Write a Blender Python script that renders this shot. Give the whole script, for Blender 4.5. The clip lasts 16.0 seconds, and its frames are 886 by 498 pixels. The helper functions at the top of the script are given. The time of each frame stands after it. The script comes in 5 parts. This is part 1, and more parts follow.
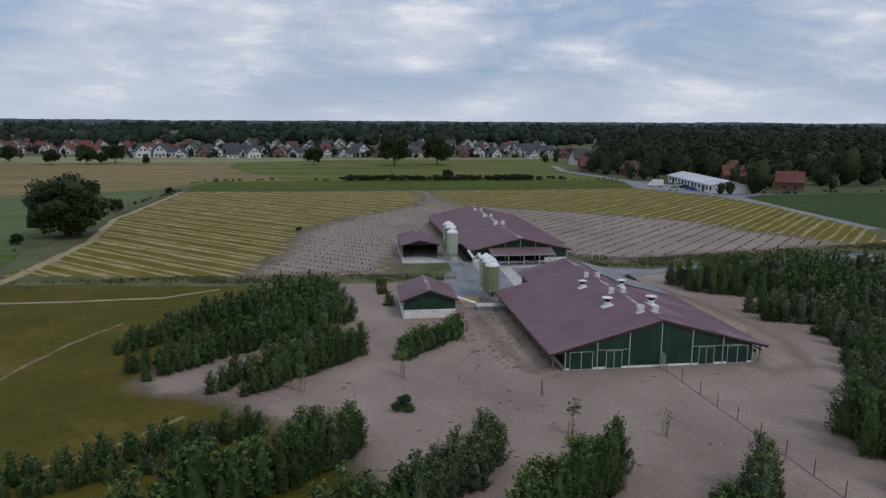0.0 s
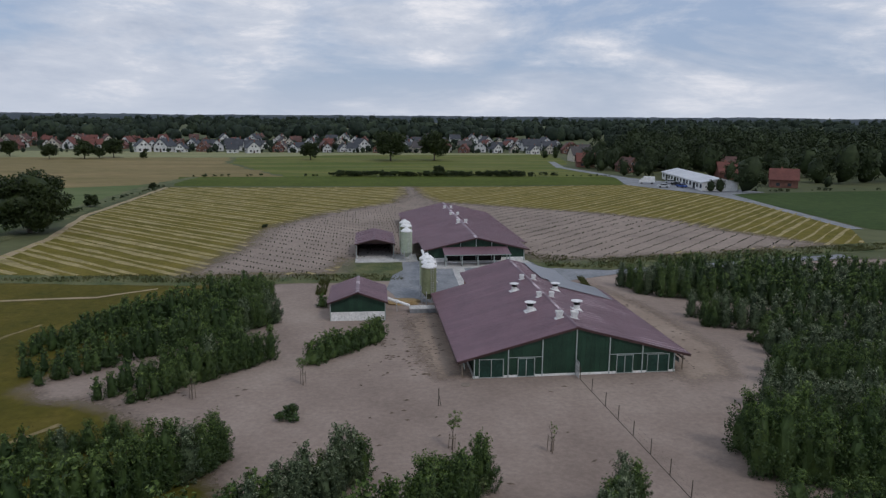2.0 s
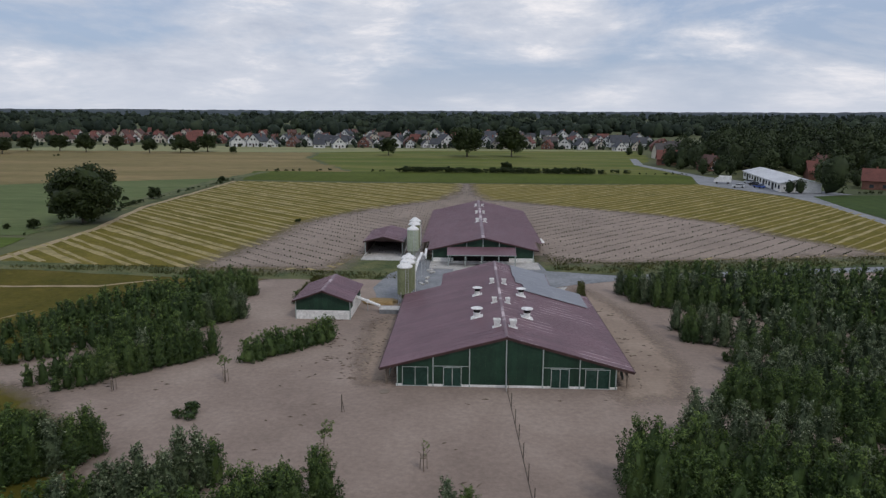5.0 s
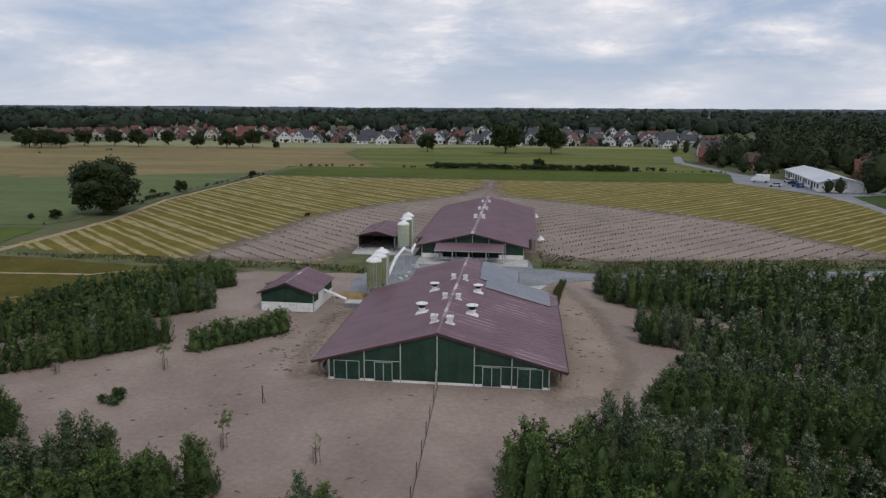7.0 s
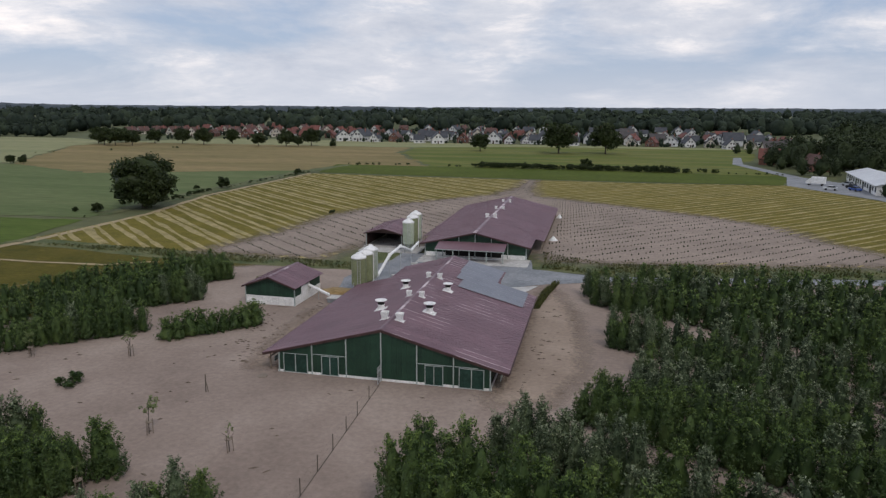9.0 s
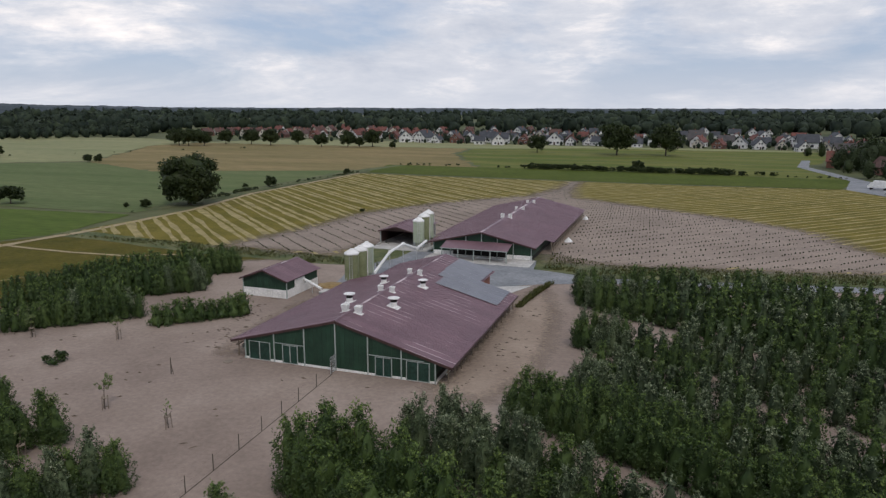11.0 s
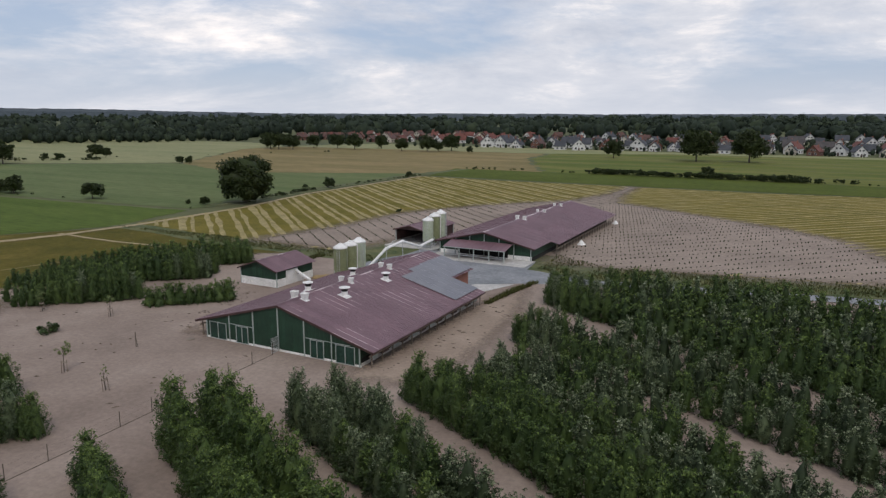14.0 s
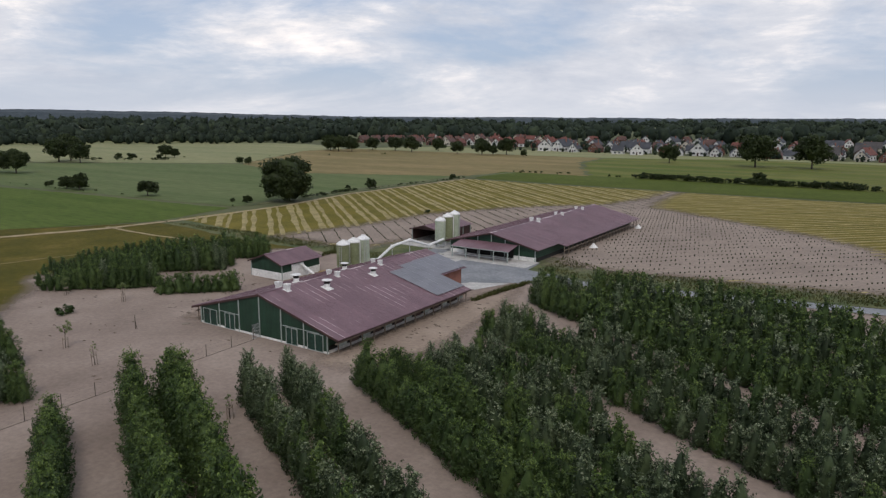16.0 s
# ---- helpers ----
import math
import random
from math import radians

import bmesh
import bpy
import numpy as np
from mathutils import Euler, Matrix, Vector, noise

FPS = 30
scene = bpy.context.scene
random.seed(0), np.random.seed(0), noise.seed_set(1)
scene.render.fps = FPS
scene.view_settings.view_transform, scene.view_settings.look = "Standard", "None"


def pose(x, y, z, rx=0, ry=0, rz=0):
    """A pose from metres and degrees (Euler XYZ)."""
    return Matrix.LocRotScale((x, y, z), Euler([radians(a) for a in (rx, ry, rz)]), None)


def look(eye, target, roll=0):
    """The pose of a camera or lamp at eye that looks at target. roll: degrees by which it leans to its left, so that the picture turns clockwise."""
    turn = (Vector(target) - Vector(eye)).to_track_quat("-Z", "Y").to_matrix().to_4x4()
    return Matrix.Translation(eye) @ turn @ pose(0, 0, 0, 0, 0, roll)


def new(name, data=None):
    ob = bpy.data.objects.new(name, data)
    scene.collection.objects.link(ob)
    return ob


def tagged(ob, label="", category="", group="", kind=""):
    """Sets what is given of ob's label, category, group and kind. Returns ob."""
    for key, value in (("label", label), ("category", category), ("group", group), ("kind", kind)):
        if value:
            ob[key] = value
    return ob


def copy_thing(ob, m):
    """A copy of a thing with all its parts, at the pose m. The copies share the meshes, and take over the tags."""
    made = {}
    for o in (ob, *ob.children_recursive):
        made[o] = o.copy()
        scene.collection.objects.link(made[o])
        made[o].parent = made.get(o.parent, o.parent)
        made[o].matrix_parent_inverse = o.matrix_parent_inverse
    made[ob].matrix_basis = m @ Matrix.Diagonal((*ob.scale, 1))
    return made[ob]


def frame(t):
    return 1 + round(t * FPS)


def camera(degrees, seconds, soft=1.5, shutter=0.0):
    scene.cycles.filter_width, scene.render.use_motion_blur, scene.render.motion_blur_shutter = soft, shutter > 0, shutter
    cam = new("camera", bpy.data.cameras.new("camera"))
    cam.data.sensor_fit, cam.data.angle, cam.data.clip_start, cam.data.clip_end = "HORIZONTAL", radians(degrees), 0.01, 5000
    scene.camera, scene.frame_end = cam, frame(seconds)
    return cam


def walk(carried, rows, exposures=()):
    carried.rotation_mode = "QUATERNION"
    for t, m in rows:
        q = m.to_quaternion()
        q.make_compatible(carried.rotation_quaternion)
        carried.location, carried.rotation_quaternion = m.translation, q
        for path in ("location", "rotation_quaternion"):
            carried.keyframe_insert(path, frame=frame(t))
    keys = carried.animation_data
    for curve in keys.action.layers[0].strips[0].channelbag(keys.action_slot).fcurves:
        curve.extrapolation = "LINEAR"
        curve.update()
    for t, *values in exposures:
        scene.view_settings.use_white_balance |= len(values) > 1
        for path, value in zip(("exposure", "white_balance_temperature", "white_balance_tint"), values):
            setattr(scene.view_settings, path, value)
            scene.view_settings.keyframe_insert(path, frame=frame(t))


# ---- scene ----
cam = camera(65.8, 16.0, soft=1.3)
PATH = [
    (0, (-31.201, -66.074, 25.286), (-30.966, -64.121, 24.925), 0.3),
    (0.5, (-28.46, -65.675, 25.4), (-28.178, -63.729, 25.038), 0.4),
    (1, (-25.656, -65.383, 25.637), (-25.412, -63.432, 25.269), 0.3),
    (1.5, (-22.831, -64.967, 25.682), (-22.604, -63.016, 25.31), 0.4),
    (2, (-20.018, -64.57, 25.659), (-19.825, -62.615, 25.283), 0.4),
    (2.5, (-17.188, -64.215, 25.617), (-17.028, -62.257, 25.239), 0.4),
    (3, (-14.256, -63.832, 25.586), (-14.168, -61.871, 25.203), 0.3),
    (5.5, (0.161, -61.741, 25.932), (0.029, -59.784, 25.537), 0.3),
    (6, (3.103, -61.206, 25.888), (2.944, -59.253, 25.487), 0.3),
    (6.5, (6.038, -60.805, 25.622), (5.834, -58.856, 25.222), 0.3),
    (7, (8.856, -60.308, 25.502), (8.587, -58.367, 25.103), 0.3),
    (7.5, (11.705, -59.623, 25.434), (11.367, -57.692, 25.036), 0.2),
    (8, (14.557, -59.092, 25.529), (14.171, -57.171, 25.127), 0.2),
    (8.5, (17.465, -58.691, 25.47), (17.037, -56.779, 25.068), 0.2),
    (9, (20.266, -58.163, 25.384), (19.798, -56.26, 24.983), 0.3),
    (11.5, (34.914, -56.057, 25.283), (34.193, -54.233, 24.889), -0.0),
    (12, (37.814, -55.392, 25.233), (37.054, -53.584, 24.843), -0.1),
    (12.5, (40.621, -54.957, 25.419), (39.821, -53.166, 25.027), 0.0),
    (13, (43.397, -54.316, 25.176), (42.542, -52.551, 24.785), -0.0),
    (13.5, (46.275, -53.806, 24.991), (45.375, -52.063, 24.605), 0.1),
    (14, (48.958, -53.168, 24.852), (48.019, -51.444, 24.47), 0.1),
    (14.5, (51.741, -52.628, 24.944), (50.753, -50.932, 24.563), 0.1),
    (15, (54.5, -52.005, 24.893), (53.472, -50.332, 24.514), 0.2),
    (15.5, (57.248, -51.434, 24.946), (56.188, -49.78, 24.569), 0.3),
    (16, (60.12, -50.714, 24.853), (59.011, -49.092, 24.48), 0.3),
]
walk(cam, [(t, look(eye, target, roll)) for t, eye, target, roll in PATH], [(0.0, -0.2, 6200, 11), (3.0, -0.12, 6380, 11), (7.0, 0.0, 6600, 12), (12.0, 0.09, 6750, 12), (16.0, 0.11, 6800, 12)])

# ---- world and sun ----
SUN_UP, SUN_ROUND = radians(50), radians(140)
world = bpy.data.worlds.new("overcast_sky")
scene.world = world
world.use_nodes = True
wt = world.node_tree
wt.nodes.clear()


def node(tree, kind, **sets):
    n = tree.nodes.new(kind)
    for key, value in sets.items():
        n.inputs[key.replace("_", " ")].default_value = value
    return n


def math_node(tree, op, a, b=None):
    n = tree.nodes.new("ShaderNodeMath")
    n.operation = op
    for i, v in enumerate((a, b)):
        if v is None:
            continue
        if isinstance(v, (int, float)):
            n.inputs[i].default_value = v
        else:
            tree.links.new(v, n.inputs[i])
    return n.outputs[0]


def ramp(tree, fac, stops):
    n = tree.nodes.new("ShaderNodeValToRGB")
    while len(n.color_ramp.elements) < len(stops):
        n.color_ramp.elements.new(0.5)
    for e, (p, c) in zip(n.color_ramp.elements, stops):
        e.position, e.color = p, (*c, 1)
    tree.links.new(fac, n.inputs[0])
    return n.outputs[0]


def mix(tree, fac, a, b, how="MIX"):
    n = tree.nodes.new("ShaderNodeMixRGB")
    n.blend_type = how
    for i, v in enumerate((fac, a, b)):
        if isinstance(v, (int, float)):
            n.inputs[i].default_value = v
        elif isinstance(v, tuple):
            n.inputs[i].default_value = (*v, 1)
        else:
            tree.links.new(v, n.inputs[i])
    return n.outputs[0]


def build_sky():
    sky = wt.nodes.new("ShaderNodeTexSky")
    sky.sky_type = "NISHITA"
    sky.sun_disc = False
    sky.sun_elevation, sky.sun_rotation = SUN_UP, SUN_ROUND
    scaled = mix(wt, 1.0, sky.outputs[0], (0.085, 0.085, 0.085), "MULTIPLY")
    co = wt.nodes.new("ShaderNodeTexCoord")
    sep = wt.nodes.new("ShaderNodeSeparateXYZ")
    wt.links.new(co.outputs["Generated"], sep.inputs[0])
    com = wt.nodes.new("ShaderNodeCombineXYZ")
    wt.links.new(sep.outputs[0], com.inputs[0])
    wt.links.new(sep.outputs[1], com.inputs[1])
    wt.links.new(math_node(wt, "MULTIPLY", math_node(wt, "POWER", math_node(wt, "MAXIMUM", sep.outputs[2], 0.0), 0.8), 2.7), com.inputs[2])
    big = node(wt, "ShaderNodeTexNoise", Scale=2.8, Detail=12.0, Roughness=0.6, Distortion=0.3)
    wt.links.new(com.outputs[0], big.inputs["Vector"])
    fine = node(wt, "ShaderNodeTexNoise", Scale=5.2, Detail=12.0, Roughness=0.63, Distortion=0.25)
    wt.links.new(com.outputs[0], fine.inputs["Vector"])
    cover = ramp(wt, big.outputs[0], [(0.40, (0.1,) * 3), (0.56, (1,) * 3)])
    shade = ramp(wt, fine.outputs[0], [(0.32, CLOUD_DARK), (0.52, CLOUD_MID), (0.70, CLOUD_BRIGHT)])
    color = mix(wt, cover, mix(wt, 0.75, scaled, (0.37, 0.48, 0.68)), shade)
    low = ramp(wt, sep.outputs[2], [(0.0, (1,) * 3), (0.07, (0,) * 3)])
    color = mix(wt, math_node(wt, "MULTIPLY", low, 0.7), color, CLOUD_LOW)
    bg = wt.nodes.new("ShaderNodeBackground")
    wt.links.new(color, bg.inputs[0])
    out = wt.nodes.new("ShaderNodeOutputWorld")
    wt.links.new(bg.outputs[0], out.inputs[0])


CLOUD_DARK, CLOUD_MID, CLOUD_BRIGHT, CLOUD_LOW = (0.48, 0.54, 0.65), (0.65, 0.69, 0.77), (1.06, 1.02, 1.01), (0.61, 0.66, 0.75)
build_sky()
sun_data = bpy.data.lights.new("sun", "SUN")
sun_data.energy, sun_data.angle, sun_data.color = 0.9, radians(12), (1.0, 0.96, 0.9)
sun = new("sun", sun_data)
aim = Vector((math.sin(SUN_ROUND) * math.cos(SUN_UP), math.cos(SUN_ROUND) * math.cos(SUN_UP), math.sin(SUN_UP)))
sun.matrix_world = look(aim * 200, (0, 0, 0))


# ---- materials ----
def surface(name, stops, scale=1.0, fine=None, rough=0.8, bump=0.0, bump_scale=None, metal=0.0, spec=0.4, per=None, stretch=None, world_space=True, grainy=0.24):
    """A noise-varied surface: two scales of colour, relief, and where asked a tint for each object or island."""
    m = bpy.data.materials.new(name)
    m.use_nodes = True
    t = m.node_tree
    p = t.nodes["Principled BSDF"]
    p.inputs["Roughness"].default_value, p.inputs["Metallic"].default_value = rough, metal
    p.inputs["Specular IOR Level"].default_value = spec
    if world_space:
        vec = t.nodes.new("ShaderNodeNewGeometry").outputs["Position"]
    else:
        vec = t.nodes.new("ShaderNodeTexCoord").outputs["Object"]
    if stretch:
        mp = t.nodes.new("ShaderNodeMapping")
        mp.inputs["Rotation"].default_value[2] = radians(stretch[1])
        mp.inputs["Scale"].default_value = stretch[0]
        t.links.new(vec, mp.inputs[0])
        vec = mp.outputs[0]
    n1 = node(t, "ShaderNodeTexNoise", Scale=scale, Detail=6.0, Roughness=0.6)
    t.links.new(vec, n1.inputs["Vector"])
    color = ramp(t, n1.outputs[0], stops)
    n2 = node(t, "ShaderNodeTexNoise", Scale=fine or scale * 11, Detail=5.0, Roughness=0.65)
    t.links.new(vec, n2.inputs["Vector"])
    grain = ramp(t, n2.outputs[0], [(0.3, (1 - grainy,) * 3), (0.7, (1 + grainy * 0.9,) * 3)])
    color = mix(t, 1.0, color, grain, "MULTIPLY")
    if per:
        src = t.nodes.new("ShaderNodeObjectInfo").outputs["Random"] if per[0] == "object" else t.nodes.new("ShaderNodeNewGeometry").outputs["Random Per Island"]
        color = mix(t, 1.0, color, ramp(t, src, per[1]), "MULTIPLY")
    t.links.new(color, p.inputs["Base Color"])
    if bump:
        b = node(t, "ShaderNodeBump", Strength=bump, Distance=0.1)
        n3 = node(t, "ShaderNodeTexNoise", Scale=bump_scale or scale * 15, Detail=5.0)
        t.links.new(vec, n3.inputs["Vector"])
        t.links.new(n3.outputs[0], b.inputs["Height"])
        t.links.new(b.outputs[0], p.inputs["Normal"])
    return m


def two(a, b, lo=0.35, hi=0.65):
    return [(lo, a), (hi, b)]


M = {}
M["trodden"] = surface("tan_trodden_soil", two((0.235, 0.175, 0.132), (0.34, 0.262, 0.202)), 0.12, 2.2, 0.95, 0.3, 4.0, grainy=0.14)
M["bare"] = surface("bare_plot_soil", [(0.3, (0.20, 0.162, 0.128)), (0.7, (0.30, 0.245, 0.195))], 0.07, 1.4, 0.95, 0.4, 2.0)
M["grass"] = surface("dry_grass", [(0.25, (0.052, 0.053, 0.007)), (0.52, (0.093, 0.079, 0.012)), (0.78, (0.172, 0.126, 0.031))], 0.09, 1.1, 0.95, 0.5, 4.0, spec=0.12)
M["verge"] = surface("verge_grass", two((0.045, 0.07, 0.02), (0.13, 0.13, 0.05)), 0.25, 2.0, 0.95, 0.6, 5.0)
M["crop"] = surface("yellowing_crop", two((0.108, 0.095, 0.015), (0.172, 0.138, 0.028)), 0.12, 1.5, 0.95, 0.5, 3.0, spec=0.12)
M["straw"] = surface("straw_swath", two((0.205, 0.168, 0.062), (0.345, 0.278, 0.125)), 0.3, 2.5, 0.95, 0.5, 4.0)
M["band"] = surface("green_meadow_band", two((0.060, 0.083, 0.010), (0.085, 0.105, 0.017)), 0.05, 0.5, 0.95, spec=0.12)
M["meadow"] = surface("grazed_meadow", two((0.086, 0.114, 0.021), (0.152, 0.153, 0.043), 0.38, 0.62), 0.03, 0.3, 0.95, stretch=((0.4, 2.0, 1), 0), spec=0.12)
M["tan"] = surface("ripening_tan_field", two((0.160, 0.134, 0.055), (0.245, 0.186, 0.088)), 0.02, 0.25, 0.95, stretch=((0.5, 2.0, 1), 0), spec=0.12)
M["pale"] = surface("pale_green_field", two((0.175, 0.188, 0.078), (0.235, 0.230, 0.105)), 0.015, 0.2, 0.95, stretch=((0.5, 2.0, 1), 0))
M["wheat"] = surface("blue_green_wheat", two((0.088, 0.122, 0.044), (0.128, 0.152, 0.062)), 0.03, 0.4, 0.95, stretch=((0.35, 2.2, 1), 8), spec=0.12)
M["green"] = surface("fresh_green_field", two((0.060, 0.095, 0.014), (0.092, 0.126, 0.026)), 0.05, 0.5, 0.95, stretch=((0.4, 2.0, 1), 8), spec=0.12)
M["darkgreen"] = surface("dark_green_field", two((0.036, 0.062, 0.016), (0.052, 0.080, 0.022)), 0.03, 0.4, 0.95, spec=0.12)
M["earth"] = surface("far_land", two((0.055, 0.07, 0.022), (0.10, 0.105, 0.04)), 0.01, 0.1, 0.95)
M["track"] = surface("pale_dirt_track", two((0.26, 0.20, 0.11), (0.38, 0.30, 0.18)), 0.4, 3.0, 0.95, 0.3, 4.0)
M["faint"] = surface("worn_grass_path", two((0.13, 0.105, 0.035), (0.26, 0.20, 0.095), 0.4, 0.6), 0.5, 3.0, 0.95, 0.3, 4.0)
M["asphalt"] = surface("grey_yard_paving", two((0.17, 0.18, 0.19), (0.27, 0.275, 0.285)), 0.2, 2.0, 0.85, 0.2, 6.0)
M["concrete"] = surface("pale_concrete", two((0.40, 0.385, 0.36), (0.55, 0.53, 0.50)), 0.5, 4.0, 0.85, 0.2, 8.0)
M["roof"] = surface("maroon_roof_sheet", two((0.158, 0.090, 0.105), (0.198, 0.116, 0.133)), 0.25, 3.0, 0.5, 0.08, 9.0, spec=0.4, grainy=0.12, per=("object", [(0, (0.9,) * 3), (1, (1.1,) * 3)]))
# maroon broken by pale stretches at random
M["rib"] = surface("pale_streaked_rib", two((0.165, 0.096, 0.110), (0.58, 0.47, 0.475), 0.50, 0.60), 0.22, 2.0, 0.4, spec=0.5)
M["board"] = surface("dark_green_boards", two((0.010, 0.036, 0.020), (0.018, 0.055, 0.031)), 0.8, 8.0, 0.6, 0.2, 20.0, per=("object", [(0, (0.85,) * 3), (1, (1.15,) * 3)]))
M["brown"] = surface("dark_brown_boards", two((0.045, 0.022, 0.02), (0.075, 0.04, 0.035)), 0.8, 8.0, 0.6)
M["white"] = surface("white_paint", two((0.70, 0.69, 0.66), (0.84, 0.83, 0.81)), 0.7, 5.0, 0.6)
M["frame"] = surface("grey_white_frame", two((0.27, 0.31, 0.29), (0.40, 0.44, 0.41)), 1.0, 8.0, 0.5)
M["glass"] = surface("dark_green_pane", two((0.010, 0.035, 0.026), (0.02, 0.06, 0.045)), 0.5, 4.0, 0.25, spec=0.5)
# near-black for black parts, and for shade painted over openings
M["dark"] = surface("shade_and_black_parts", two((0.012, 0.011, 0.010), (0.03, 0.027, 0.024)), 0.6, 5.0, 0.9)
M["solar"] = surface("slate_grey_solar_panel", two((0.130, 0.127, 0.142), (0.160, 0.157, 0.172)), 0.4, 5.0, 0.28, spec=0.5, per=("object", [(0, (0.92,) * 3), (1, (1.08,) * 3)]))
M["silo"] = surface("olive_fibreglass", two((0.17, 0.19, 0.095), (0.24, 0.26, 0.14)), 0.6, 4.0, 0.5)
M["silo_pale"] = surface("pale_green_fibreglass", two((0.36, 0.41, 0.30), (0.46, 0.50, 0.38)), 0.6, 4.0, 0.5)
M["steel"] = surface("galvanised_steel", two((0.45, 0.46, 0.47), (0.62, 0.63, 0.64)), 1.5, 10.0, 0.45, metal=0.5)
M["wood"] = surface("weathered_wood", two((0.16, 0.12, 0.09), (0.26, 0.21, 0.16)), 2.0, 12.0, 0.85)
M["bark"] = surface("tree_bark", two((0.06, 0.048, 0.036), (0.11, 0.09, 0.07)), 3.0, 15.0, 0.9)
M["brick"] = surface("red_brown_brick", two((0.22, 0.09, 0.065), (0.32, 0.14, 0.10)), 1.2, 8.0, 0.85)
M["hay"] = surface("spilled_straw", two((0.26, 0.17, 0.07), (0.36, 0.26, 0.13)), 0.6, 4.0, 0.95)


def feathered(m):
    """Lets a land cover thin out over the ground beneath it, by its edge attribute."""
    t = m.node_tree
    p = t.nodes["Principled BSDF"]
    at = t.nodes.new("ShaderNodeAttribute")
    at.attribute_name = "edge"
    pos = t.nodes.new("ShaderNodeNewGeometry").outputs["Position"]
    total = at.outputs["Fac"]
    for scale, share in ((0.35, 0.55), (2.2, 0.5)):
        n = node(t, "ShaderNodeTexNoise", Scale=scale, Detail=5.0, Roughness=0.6)
        t.links.new(pos, n.inputs["Vector"])
        total = math_node(t, "ADD", total, math_node(t, "MULTIPLY", math_node(t, "SUBTRACT", n.outputs[0], 0.5), share))
    r = ramp(t, total, [(0.2, (0,) * 3), (0.8, (1,) * 3)])
    t.links.new(r, p.inputs["Alpha"])
    return m


M["sand_worn"] = feathered(surface("sandy_yard_ground", [(0.30, (0.200, 0.150, 0.121)), (0.5, (0.268, 0.206, 0.168)), (0.70, (0.345, 0.274, 0.225))], 0.075, 2.0, 0.95, 0.25, 5.0, grainy=0.16))
M["trodden"] = feathered(M["trodden"])
M["bare_worn"] = feathered(surface("bare_plot_ground", [(0.3, (0.215, 0.168, 0.134)), (0.7, (0.315, 0.248, 0.200))], 0.07, 1.6, 0.95, 0.4, 2.0))


def leaf_mat(name, a, b, pale, thin=0.35, share=0.93):
    """Leaves that let some light through, with a few pale undersides turned up."""
    per = [(0.0, (0.68, 0.72, 0.66)), (0.45, (0.95, 1.0, 0.95)), (share - 0.05, (1.3, 1.3, 1.1)), (share, pale)]
    m = surface(name, two(a, b), 0.25, 2.0, 0.55, spec=0.3, per=("island", per))
    t = m.node_tree
    p = t.nodes["Principled BSDF"]
    tr = t.nodes.new("ShaderNodeBsdfTranslucent")
    t.links.new(p.inputs["Base Color"].links[0].from_socket, tr.inputs[0])
    mx = t.nodes.new("ShaderNodeMixShader")
    mx.inputs[0].default_value = thin
    t.links.new(p.outputs[0], mx.inputs[1])
    t.links.new(tr.outputs[0], mx.inputs[2])
    t.links.new(mx.outputs[0], t.nodes["Material Output"].inputs[0])
    return m


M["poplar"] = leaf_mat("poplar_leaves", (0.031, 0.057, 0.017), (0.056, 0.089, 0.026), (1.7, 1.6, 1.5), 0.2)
# young poplar and turned willow tips, with crest light put into the colour
M["poplar_lit_young"] = leaf_mat("lit_young_poplar_leaves", (0.080, 0.128, 0.030), (0.135, 0.185, 0.052), (1.7, 1.6, 1.5), 0.3)
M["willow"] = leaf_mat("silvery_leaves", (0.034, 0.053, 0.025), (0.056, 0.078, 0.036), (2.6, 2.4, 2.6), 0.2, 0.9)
M["willow_lit_young"] = leaf_mat("lit_turned_silvery_leaves", (0.11, 0.14, 0.075), (0.18, 0.21, 0.125), (2.3, 2.1, 2.35), 0.25, 0.84)
M["oak"] = leaf_mat("oak_leaves", (0.030, 0.044, 0.014), (0.046, 0.062, 0.02), (1.4, 1.4, 1.3))
# bluish base colour stands in for distance haze over the woods
M["far"] = surface("hazed_wood_leaves", two((0.019, 0.030, 0.021), (0.036, 0.049, 0.030)), 0.12, 0.55, 0.9, spec=0.2, per=("island", [(0.0, (0.7, 0.74, 0.78)), (0.6, (1.0,) * 3), (1.0, (1.4, 1.35, 1.2))]), bump=0.5, bump_scale=0.7, grainy=0.28)
M["wood_leaves"] = surface("dark_wood_leaves", two((0.022, 0.034, 0.013), (0.040, 0.056, 0.020)), 0.1, 0.8, 0.7, spec=0.25, per=("island", [(0.0, (0.75, 0.78, 0.75)), (1.0, (1.2, 1.2, 1.1))]))
M["sapling"] = leaf_mat("sapling_leaves", (0.12, 0.16, 0.06), (0.19, 0.22, 0.10), (1.5, 1.4, 1.2))
M["grasstuft"] = leaf_mat("dry_grass_tufts", (0.06, 0.068, 0.02), (0.105, 0.105, 0.035), (1.6, 1.5, 1.2))
M["drytuft"] = leaf_mat("sunburnt_tussocks", (0.075, 0.068, 0.012), (0.13, 0.105, 0.03), (1.5, 1.4, 1.2))
M["tuft"] = leaf_mat("weed_tufts", (0.03, 0.042, 0.018), (0.05, 0.065, 0.025), (1.5, 1.4, 1.1))


# ---- building helpers ----
def mesh_of(bm, mat, smooth=False):
    me = bpy.data.meshes.new("mesh")
    bm.normal_update()
    bm.to_mesh(me)
    bm.free()
    me.materials.append(mat)
    if smooth:
        me.shade_smooth()
    return me


